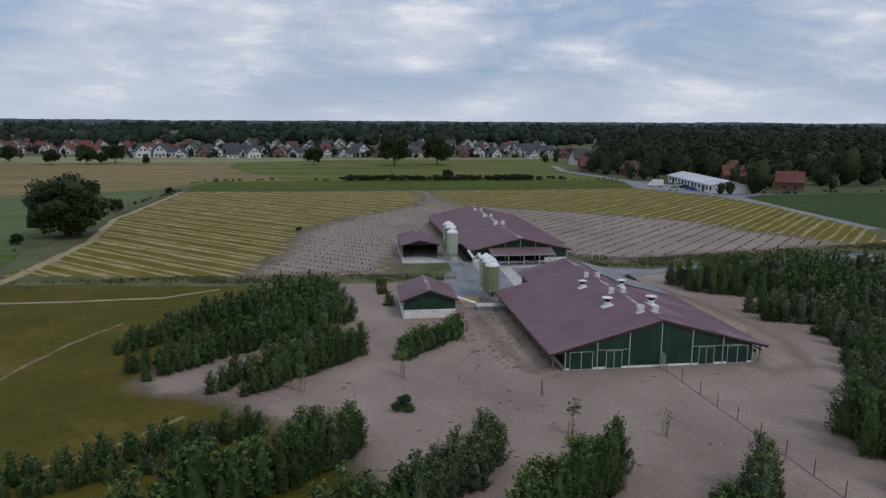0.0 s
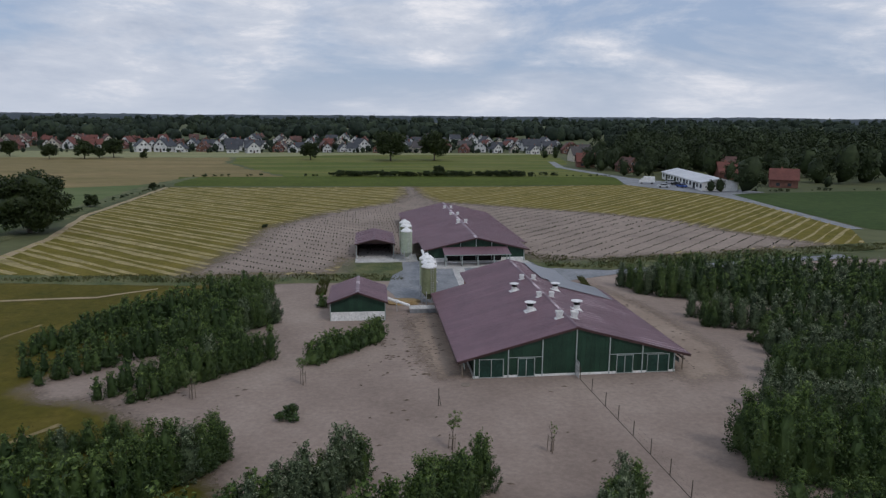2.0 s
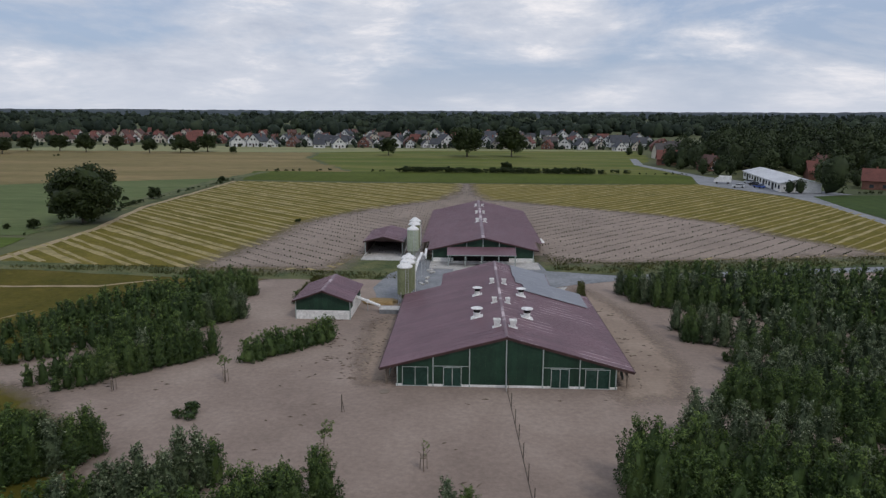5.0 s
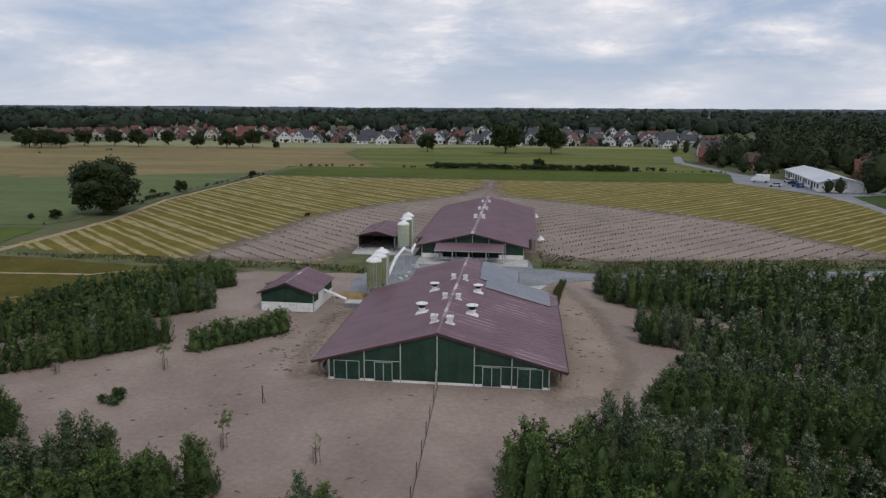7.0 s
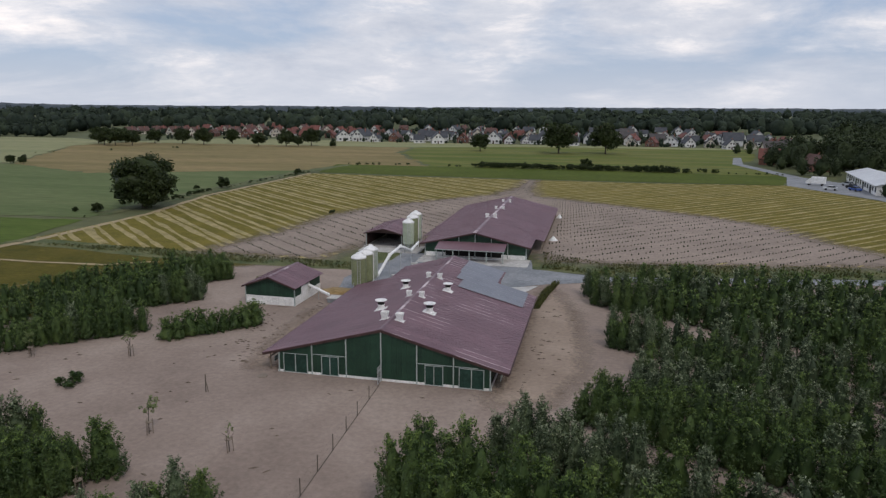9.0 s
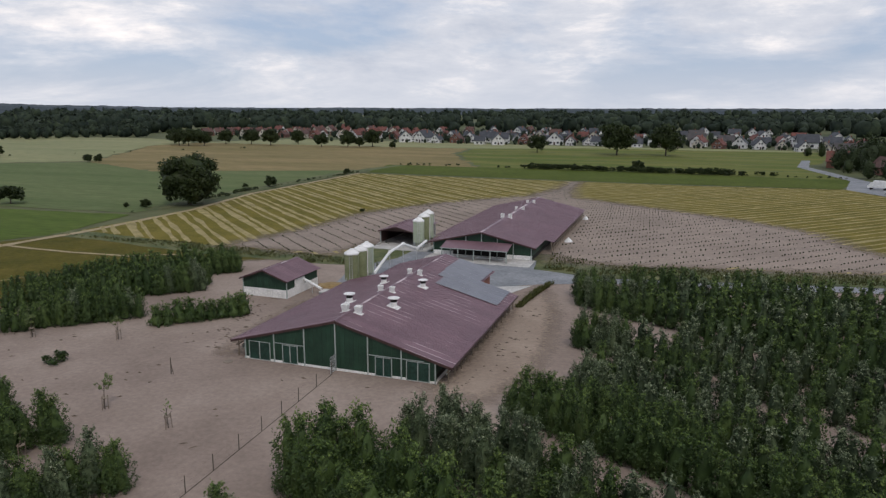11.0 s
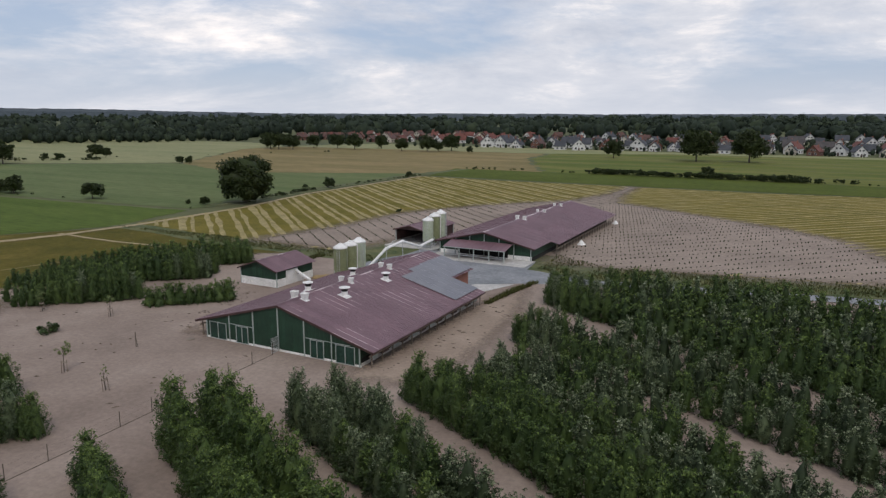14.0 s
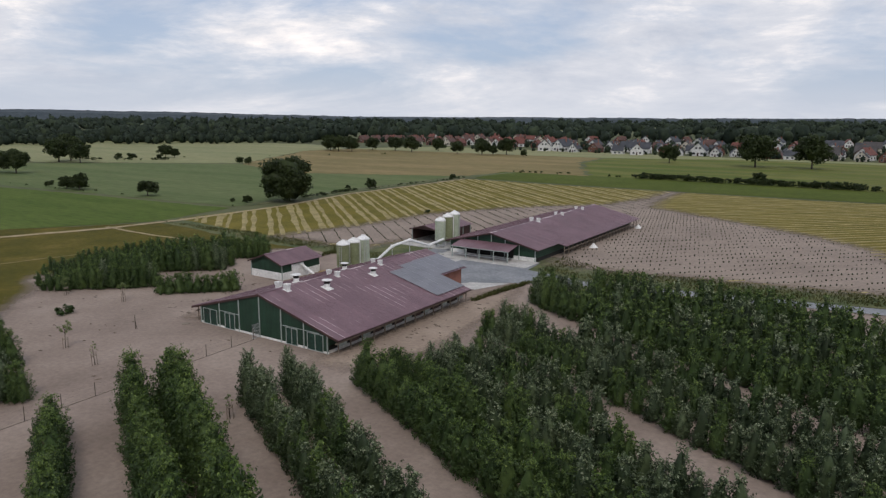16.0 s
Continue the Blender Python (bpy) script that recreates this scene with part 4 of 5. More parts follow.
small_shed()
open_shed()
silo(pose(-12.8, 28.0, 0, 0, 0, 20), M["silo"], "olive green feed silo with white dome", 6.0)
silo(pose(-12.7, 30.4, 0, 0, 0, -30), M["silo"], "olive green feed silo with white dome", 6.05)
silo(pose(-12.8, 32.8, 0, 0, 0, 60), M["silo_pale"], "pale green feed silo with white dome", 6.15)
silo(pose(-14.6, 57.6, 0, 0, 0, 20), M["silo_pale"], "pale green feed silo with white dome", 6.1)
silo(pose(-14.6, 60.2, 0, 0, 0, -20), M["silo"], "olive green feed silo with white dome", 6.6)
silo(pose(-14.7, 62.8, 0, 0, 0, 90), M["silo_pale"], "pale green feed silo with white dome", 6.8)


def conveyor(name, points, r, label, legs):
    ob = thing(name, pose(0, 0, 0), label, "conveyor")
    part("tube", tube(points, r, 12), M["white"], ob)
    for x, y, z in legs:
        part("support", tube([(x, y, 0), (x, y, z)], 0.05, 6), M["steel"], ob)
    for p in points[1:-1]:
        part("elbow", lathe([(r * 1.2, -r), (r * 1.3, 0), (r * 1.2, r)], 12, p[0], p[1]), M["white"], ob).location = (0, 0, p[2])


conveyor("feed_conveyor", [(-12.7, 34.8, 0.9), (-12.2, 39.6, 3.4), (-11.9, 44.2, 3.9), (-11.8, 49.8, 2.1), (-12.0, 54.8, 2.5)], 0.22, "white tubular feed conveyor between the silos", [(-12.2, 39.6, 3.3), (-11.9, 44.2, 3.8), (-11.8, 49.8, 2.0)])
conveyor("egg_conveyor", [(-19.2, 25.1, 1.95), (-17.4, 24.7, 1.4), (-15.7, 24.3, 0.9)], 0.2, "white covered conveyor rising into the small shed", [(-17.4, 24.7, 1.3)])


def kerb_blocks():
    for i, (x, y) in enumerate(((-10.6, 52.2), (-10.9, 48.6), (-10.4, 47.2), (-10.9, 43.4), (-10.8, 40.6), (-11.5, 39.4))):
        ob = thing("concrete_block", pose(x, y, 0.06, 0, 0, 25 * i), "small pale concrete block on the paving", "block", "yard blocks")
        part("body", boxed(-0.55, 0.55, -0.22, 0.22, 0, 0.28, 0.03), M["concrete"], ob)


kerb_blocks()
trough = thing("trough", pose(-15.7, 23.6, 0), "grey concrete trough under the conveyor", "trough")
part("body", boxed(0, 4.6, 0, 1.6, 0, 0.55, 0.03), M["asphalt"], trough)
part("rim", boxed(-0.05, 4.65, -0.05, 1.65, 0.55, 0.66, 0.02), M["concrete"], trough)
heap = bmesh.new()
bmesh.ops.create_icosphere(heap, subdivisions=3, radius=1.0)
for v in heap.verts:
    v.co = Vector((v.co.x * 2.6, v.co.y * 1.6, max(-0.05, v.co.z * 0.45))) * (1 + 0.3 * noise.noise(v.co * 1.7))
heap_ob = tagged(part("straw_heap", heap, M["hay"], None), "low heap of spilled straw on the paving", "straw heap", kind="stuff")
heap_ob.location = (-16.2, 29.2, 0.03)
cover = tagged(part("manhole_cover", lathe([(0.5, 0.0), (0.5, 0.06), (0.44, 0.08)], 20), M["bare"], None), "round concrete manhole cover in the sand", "manhole")
cover.location = (-11.5, -1.8, 0.01)


def yard_fence():
    ob = thing("fence", pose(0, 0, 0), "low wire fence of thin posts crossing the sandy yard", "fence")
    path = [(0.1 + 0.055 * -y, y) for y in (-1.2, -4.4, -7.8, -10.7, -13.8, -17.0, -20.2, -23.3, -26.4, -29.6, -33, -37)]
    for x, y in path:
        part("post", tube([(x, y, 0), (x + 0.02, y, 1.35)], 0.035, 6), M["bark"], ob)
    for z in (0.25, 0.7, 1.15):
        part("wire", tube([(x, y, z) for x, y in path], 0.003, 4), M["bark"], ob)
    part("ground_board", tube([(x - 0.02, y, 0.02) for x, y in path], 0.035, 6), M["bark"], ob, "dark strip along the ground")
    gate = part("gate", boxed(0.0, 0.05, -1.2, -0.15, 0.1, 0.14), M["steel"], ob, "small galvanised mesh gate")
    for z in (0.5, 0.9, 1.3, 1.7):
        part("bar", boxed(0.0, 0.05, -1.2, -0.15, z, z + 0.04), M["steel"], gate)
    for i in range(7):
        part("upright", boxed(0.01, 0.04, -1.2 + i * 0.17, -1.17 + i * 0.17, 0.1, 1.74), M["steel"], gate)


yard_fence()


# ---- trees ----
RNG = np.random.default_rng(11)
POPLARS = [(trunk_mesh(RNG, 3.6, 0.07, 4, 0.16), row_crown(RNG, 5.2 * RNG.uniform(0.92, 1.08), 1.2 * RNG.uniform(0.9, 1.1), 120, 30, 0.15, M["poplar" if k % 3 else "willow"], M["poplar_lit_young" if k % 3 else "willow_lit_young"])) for k in range(7)]
POPLAR_LABEL = {0: "dense silvery-leaved young poplar in a planted row", 1: "dense dark green young poplar in a planted row"}
ROW_D, ROW_N = Vector((0.893, -0.45)), Vector((0.45, 0.893))
# offset of the row, where it starts, size, share of silvery trees
ROWS_RIGHT = [(-27, 4.5, 0.8, 0), (-20.8, 7.0, 0.95, 0.1), (-14.8, 8.0, 1.12, 0), (-11.6, 8.3, 1.2, 0), (-5.4, 13.2, 0.9, 0.9), (-2.0, 15.0, 0.86, 0.8), (5.0, 18.9, 0.88, 0), (8.2, 20.8, 0.85, 0.1), (11.6, 23.2, 0.8, 0.9), (14.6, 23.6, 0.78, 0.8), (18.2, 25.0, 0.74, 0.8, 41.0), (23.2, 21.4, 0.7, 0.4), (26.6, 21.6, 0.72, 0.7), (30.0, 32.0, 0.8, 0.8), (36.6, 18.6, 0.82, 0.1), (40.0, 17.8, 0.86, 0.5), (46.0, 21.5, 0.84, 0.1), (49.4, 24.0, 0.84, 0.4), (55.0, 36.0, 0.8, 0), (58.5, 41.0, 0.8, 0)]
hedge_pts, silver_pts = [], []


def plant(x, y, scale, rng, silver=None):
    k = int(rng.integers(0, 7))
    if silver is not None:
        k = int(rng.choice((0, 3, 6))) if rng.uniform() < silver else int(rng.choice((1, 2, 4, 5)))
    t, c = POPLARS[k]
    m = pose(x, y, 0, rng.uniform(-3, 3), rng.uniform(-3, 3), rng.uniform(0, 360)) @ Matrix.Diagonal((scale ** 0.75 * rng.uniform(0.88, 1.08), scale ** 0.75 * rng.uniform(0.88, 1.08), scale * rng.uniform(0.82, 1.16), 1))
    return tree_of("poplar", t, c, m, POPLAR_LABEL[0 if k % 3 == 0 else 1], "tree", "poplar rows")


def right_grove():
    rng = np.random.default_rng(21)
    for off, x0, size, silver, *stop in ROWS_RIGHT:
        y_at = lambda x: (off - ROW_N.x * x) / ROW_N.y  # noqa: E731
        x = x0
        while x < (stop or [64])[0]:
            y = y_at(x)
            if y < 37.8 + 0.22 * (x - 18) and y > -52:
                jx, jy = rng.normal() * 0.15, rng.normal() * 0.15
                s = size * (0.9 if x < x0 + 1 else 1.0)
                if x < 27.5 and y > -34:
                    plant(x + jx, y + jy, s, rng, silver)
                else:
                    (silver_pts if rng.uniform() < silver else hedge_pts).append((x + jx, y + jy, s))
            x += 1.5 * ROW_D.x * rng.uniform(0.75, 1.25)


def stuff_trees(name, spots, meshes, label, seed, category="trees", slim=1.0):
    """Many trees, past telling apart, as one mesh."""
    rng = np.random.default_rng(seed)
    vs, fs, kinds, base = [], [], [], 0
    cache = []
    for me in meshes:
        v = np.empty(len(me.vertices) * 3)
        me.vertices.foreach_get("co", v)
        cache.append((v.reshape(-1, 3), np.array([p.vertices[:] for p in me.polygons]), np.array([p.material_index for p in me.polygons], np.int32)))
    for x, y, s in spots:
        v, f, kind = cache[int(rng.integers(0, len(cache)))]
        a = rng.uniform(0, 2 * math.pi)
        r = np.array([[math.cos(a), -math.sin(a), 0], [math.sin(a), math.cos(a), 0], [0, 0, rng.uniform(0.85, 1.15)]]) * np.array([[s ** slim], [s ** slim], [s]])
        vs.append(v @ r.T + (x, y, 0))
        fs.append(f + base)
        kinds.append(kind)
        base += len(v)
    v, f = np.concatenate(vs), np.concatenate(fs)
    me = bpy.data.meshes.new("mesh")
    me.vertices.add(len(v))
    me.vertices.foreach_set("co", v.ravel())
    me.loops.add(f.size)
    me.loops.foreach_set("vertex_index", f.ravel().astype(np.int32))
    me.polygons.add(len(f))
    me.polygons.foreach_set("loop_start", np.arange(0, f.size, f.shape[1], dtype=np.int32))
    me.update(calc_edges=True)
    for mat in meshes[0].materials:
        me.materials.append(mat)
    me.polygons.foreach_set("material_index", np.concatenate(kinds))
    if meshes[0].polygons[0].use_smooth:
        me.shade_smooth()
    return tagged(new(name, me), label, category, kind="stuff")


right_grove()
ROW_L = Vector((0.72, 0.69))
NRM_L = Vector((-0.69, 0.72))
# offset, first and last place along the row, size
ROWS_LEFT = [(50.4, -33.0, -3.5, 0.78), (47.4, -36.0, -3.0, 0.82), (40.8, -38.0, -9.0, 0.78), (37.6, -37.5, -9.8, 0.8), (29.8, -35.0, -18.8, 0.84), (26.8, -33.5, -18.4, 0.8)]
# rows nearer the fence run flatter
# tip x, tip y, length, size, share of silvery trees, direction the row runs in
ROWS_LOW = [(-39.8, -12.0, 40, 0.54, 0.1, -0.93, -0.37), (-42.5, -15.6, 36, 0.38, 0.1, -0.93, -0.37)]
for tip_x, tip_y, tip_len, tip_size, tip_silver in ((-31.6, -14.8, 20, 0.86, 0.1), (-32.8, -17.2, 20, 0.92, 0.2), (-21.4, -19.0, 18, 0.84, 0.8), (-23.0, -21.6, 16, 0.82, 0.7), (-12.6, -20.9, 14, 0.84, 0), (-14.2, -23.4, 14, 0.86, 0), (-3.0, -24.6, 14, 0.74, 0.3), (-4.4, -27.2, 14, 0.74, 0.5)):
    ROWS_LOW.append((tip_x, tip_y, tip_len, tip_size, tip_silver, -0.76, -0.65))


def left_rows():
    rng = np.random.default_rng(22)
    for off, s0, s1, size in ROWS_LEFT:
        s = s1
        silver = 0.15
        while s > s0:
            p = ROW_L * s + NRM_L * off
            k = size * rng.uniform(0.88, 1.08) * (0.5 + 0.5 * min(1.0, (s - s0) / (0.6 * (s1 - s0)))) * (0.92 if s == s1 else 1)
            if off > 36 and s < s1 - 6 or s < s1 - 12:
                hedge_pts.append((p.x + rng.normal() * 0.2, p.y + rng.normal() * 0.2, k))
            else:
                plant(p.x + rng.normal() * 0.2, p.y + rng.normal() * 0.2, k, rng, silver)
            s -= 1.3 * max(size, 0.7) * rng.uniform(0.85, 1.15)
    for x, y, length, size, silver, dx, dy in ROWS_LOW:
        s = 0.0
        while s < length:
            k = size * (0.9 if s == 0 else rng.uniform(0.85, 1.12)) * (1 - 0.45 * s / length if size < 0.7 else 1)
            px, py = x + dx * s + rng.normal() * 0.2, y + dy * s + rng.normal() * 0.2
            if s < 7:
                plant(px, py, k, rng, silver)
            else:
                hedge_pts.append((px, py, k))
            s += 1.3 * max(size, 0.7) * rng.uniform(0.85, 1.15)


left_rows()
pair_rng = np.random.default_rng(24)
for pair_x, pair_y in ((-38.4, 31.0), (-36.6, 32.8)):
    plant(pair_x, pair_y, 0.8, pair_rng, 0.3)
for grove_pts, leaf_kind, grove_label in ((hedge_pts, "poplar", "dense green poplar rows farther into the grove"), (silver_pts, "willow", "dense silvery poplar rows farther into the grove")):
    close = [p for p in grove_pts if p[0] > 20 and p[1] < 14]
    rest = [p for p in grove_pts if not (p[0] > 20 and p[1] < 14)]
    for spots, clumps, per, size in ((close, 92, 20, 0.185), (rest, 56, 12, 0.28)):
        stuff_trees("poplar_grove", spots, [row_crown(RNG, 5.2 * RNG.uniform(0.88, 1.12), 1.2, clumps, per, size, M[leaf_kind], M[leaf_kind + "_lit_young"]) for _ in range(5)], grove_label, 3, slim=0.75)



def shrubs():
    rng = np.random.default_rng(23)
    kinds = [(trunk_mesh(rng, 1.6, 0.05, 4, 0.3), row_crown(rng, 2.6, 1.15, 60, 20, 0.17, M["poplar"], M["poplar_lit_young"])) for _ in range(3)]
    for i in range(9):
        t = i / 8
        k = kinds[i % 3]
        tree_of("shrub", *k, pose(-27.0 + 7.0 * t, 5.2 + 7.2 * t, 0, 0, 0, 70 * i) @ Matrix.Scale(rng.uniform(0.95, 1.2), 4), "dark green upright shrub in a short row", "shrub", "short shrub row")
    low = [(trunk_mesh(rng, 0.8, 0.05, 3, 0.4), shoot_crown(rng, 1.25, 0.95, 8, 60, 0.24, M["poplar"], 0.1, 0.4))]
    tree_of("low_bush", *low[0], pose(-27.5, -8.1, 0) @ Matrix.Diagonal((1.45, 1.3, 1.1, 1)), "low spreading bush alone in the sandy yard", "bush")
    tree_of("low_bush", *low[0], pose(24.2, 9.0, 0, 0, 0, 90), "low spreading bush alone in the sandy yard", "bush")
    tree_of("hedge_bush", *kinds[0], pose(-27.6, 27.6, 0) @ Matrix.Scale(0.75, 4), "dark rounded bush beside the small shed", "bush")


shrubs()


def sapling(m, label, leafy, tall):
    rng = np.random.default_rng(int(tall * 100) + leafy)
    ob = thing("sapling", m, label, "sapling", "yard saplings")
    part("trunk", trunk_mesh(rng, tall * 0.8, 0.045, 4, 0.22), None, ob)
    if leafy:
        part("crown", clump_crown(rng, tall, 0.72 if leafy > 20 else 0.5, tall * 0.42, 16 if leafy > 20 else 9, leafy // 2 + 3, 0.15, M["sapling"]), None, ob)
    for a in (0.6, 2.7, 4.8):
        part("stake", tube([(math.cos(a) * 0.3, math.sin(a) * 0.3, 0), (math.cos(a) * 0.27, math.sin(a) * 0.27, 1.3)], 0.03, 5), M["wood"], ob)
    part("tie", lathe([(0.29, 1.05), (0.29, 1.09)], 12), M["wood"], ob)


sapling(pose(-37.1, -3.1, 0), "staked young tree with thin leaves in the sand", 30, 3.0)
sapling(pose(-27.3, -0.4, 0), "staked young tree with thin leaves in the sand", 34, 3.1)
sapling(pose(-14.3, -14.9, 0, 0, 3), "staked young tree with pale green leaves in the sand", 46, 3.4)
sapling(pose(-6.6, -15.9, 0, 3, 0), "nearly bare staked sapling in the sand", 6, 2.6)
sapling(pose(-13.2, -23.6, 0), "small staked sapling beside the poplar row", 14, 2.5)
sapling(pose(15.0, -16.3, 0), "small staked sapling beside the poplar row", 12, 2.3)
stake = thing("marker_post", pose(-14.6, -6.5, 0), "lone thin dark wooden stake in the sand", "post")
part("shaft", tube([(0, 0, 0), (0.03, 0, 1.7)], 0.045, 6), M["bark"], stake)
part("prop", tube([(0.22, 0.05, 0), (0.03, 0, 1.2)], 0.03, 5), M["bark"], stake)

# big field trees
rngb = np.random.default_rng(41)
OAK = (trunk_mesh(rngb, 8, 0.6, 6, 0.45), filled(clump_crown(rngb, 14.2, 8.0, -0.4, 150, 120, 0.72, M["oak"]), lump(rngb, 10.4, 5.9, 2, M["oak"]), 1.4))
tree_of("oak", *OAK, pose(-96.5, 93.5, 0), "big dark round-crowned oak at the field edge", "tree")
MIDTREES = [(trunk_mesh(rngb, 6, 0.35, 5, 0.4), filled(clump_crown(rngb, 12, 6.4, 0.6, 56, 80, 0.85, M["oak"]), lump(rngb, 6.2, 3.6, 1, M["oak"]), 3.6)) for _ in range(3)]
BUSHES = [(trunk_mesh(rngb, 1.4, 0.12, 4, 0.4), clump_crown(rngb, 3.2, 2.2, 0.0, 26, 60, 0.45, M["oak"])) for _ in range(3)]


def field_trees():
    rng = np.random.default_rng(42)
    spots = [(-59.4, 360, 0.95), (-11, 352, 1.65), (15.8, 356, 1.5), (-307, 343, 1.05), (-296, 346, 0.95), (-318, 346, 1.0), (-299, 374, 0.9), (-280, 379, 1.0), (-257, 370, 1.0), (-249, 394, 0.9), (-213, 366, 0.85), (-195, 371, 0.95), (-187, 373, 0.6), (-183, 385, 1.1), (-159, 366, 0.4), (-338, 364, 1.0), (-325, 376, 1.0), (-347, 159, 1.25), (-337, 147, 1.15), (-322, 151, 1.0), (-177, 73.5, 0.5), (-185, 73, 0.4), (-271, 95, 1.0), (-282, 92, 0.9), (-331, 210, 0.7), (-326, 213, 0.55), (-238, 198, 0.35), (-244, 197, 0.35)]
    for i, (x, y, s) in enumerate(spots):
        big = s > 1.3
        tree_of("field_tree", *MIDTREES[i % 3], pose(x, y, 0, 0, 0, 67 * i) @ Matrix.Scale(s, 4), "tall dark broad-crowned tree in the meadow" if big else "dark rounded tree along the field boundary", "tree", "field boundary trees")
    bush = [(-101.2, 138.4, 1.15), (-107, 133, 0.5), (-102.6, 84, 0.75), (-108, 83, 0.4), (-142.5, 77.0, 1.75), (-181, 75, 1.5), (-188, 74, 1.1), (-197, 73, 0.8), (9, 251, 1.4), (-99.5, 190, 0.7), (-330, 187, 1.3), (-338, 183, 1.2), (-322, 200, 0.9), (-46, 97, 0.35)]
    for i, (x, y, s) in enumerate(bush):
        tree_of("field_bush", *BUSHES[i % 3], pose(x, y, 0, 0, 0, 50 * i) @ Matrix.Scale(s, 4), "dark rounded bush at the field edge", "bush", "field edge bushes")
    line = []
    for a, b, n, s in (((-99, 98), (-101, 132), 40, 0.32), ((-101, 140), (-99, 196), 26, 0.26), ((-40, 242), (50, 240), 170, 0.72), ((-100, 240), (-45, 241), 14, 0.35), ((50, 240), (86, 240), 12, 0.3), ((-95, 76), (-330, 66), 16, 0.2), ((-330, 205), (-250, 330), 8, 0.35), ((-345, 160), (-300, 200), 16, 0.6), ((106, 172), (300, 185), 30, 0.3), ((-36, 246), (-6, 244), 14, 0.5), ((34, 244), (62, 245), 12, 0.5)):
        for t in rng.uniform(0, 1, n):
            line.append((a[0] + (b[0] - a[0]) * t + rng.normal() * 0.8, a[1] + (b[1] - a[1]) * t + rng.normal() * 0.8, s * rng.uniform(0.6, 1.3)))
    stuff_trees("hedgerow", line, [clump_crown(rng, 3.2, 2.2, 0.0, 14, 22, 0.62, M["oak"]) for _ in range(4)], "scrubby dark hedgerows along the field edges", 44, "hedge")


field_trees()


# ---- village and distance ----
def house_mats(i):
    roofs = [((0.04, 0.043, 0.05), (0.068, 0.072, 0.082)), ((0.115, 0.040, 0.031), (0.170, 0.060, 0.045)), ((0.08, 0.042, 0.035), (0.12, 0.062, 0.05)), ((0.055, 0.05, 0.05), (0.085, 0.075, 0.072))]
    return surface(f"roof_tiles_{i}", two(*roofs[i]), 0.3, 2.0, 0.75)


ROOFS = [house_mats(i) for i in range(4)]
M["house_brick"] = surface("weathered_house_brick", two((0.13, 0.06, 0.045), (0.20, 0.095, 0.07)), 0.8, 5.0, 0.9)
WALLS = [surface("weathered_white_render", two((0.58, 0.575, 0.56), (0.72, 0.715, 0.70)), 0.4, 3.0, 0.85), M["house_brick"], surface("cream_render", two((0.5, 0.45, 0.37), (0.62, 0.57, 0.48)), 0.5, 4.0, 0.85)]
M["pane"] = surface("dark_window_glass", two((0.02, 0.025, 0.03), (0.05, 0.055, 0.065)), 0.6, 5.0, 0.2, spec=0.6)


def house(w, d, e, a, roof, wall, label):
    """A gabled house whose front gable looks towards -y."""
    ob = thing("house", pose(0, 0, 0), label, "house", "village houses")
    part("wall", prism([(-w, 0), (w, 0), (w, e), (0, a), (-w, e)], d), wall, ob)
    s = (a - e) / w
    for side in (-1, 1):
        o = 0.5
        part("roof", prism([(0, a + 0.02), ((w + o) * side, e - s * o + 0.02), ((w + o) * side, e - s * o + 0.27), (0, a + 0.3)], d + 1.0), roof, ob).matrix_local = Matrix.Translation((0, -0.5, 0))
    part("chimney", boxed(w * 0.3, w * 0.3 + 0.7, d * 0.55, d * 0.55 + 0.7, e, a + 0.9), M["brick"], ob)
    for x, z, ww, h in ((-w * 0.5, 0.9, 1.5, 1.4), (w * 0.5, 0.9, 1.5, 1.4), (-w * 0.25, e + 0.5, 1.2, 1.3), (w * 0.25, e + 0.5, 1.2, 1.3)):
        win = part("window", boxed(x - ww / 2 - 0.1, x + ww / 2 + 0.1, -0.06, 0.0, z - 0.1, z + h + 0.1), M["white"], ob)
        part("pane", boxed(x - ww / 2, x + ww / 2, -0.09, -0.05, z, z + h), M["pane"], win)
    part("door", boxed(-0.55, 0.55, -0.07, 0.0, 0, 2.1), M["brown"], ob)
    for side in (-1, 1):
        for y in (d * 0.3, d * 0.7):
            win = part("window", boxed(w * side - 0.05, w * side + 0.05, y - 0.8, y + 0.8, 0.8, 2.2), M["pane"], ob)
    return ob


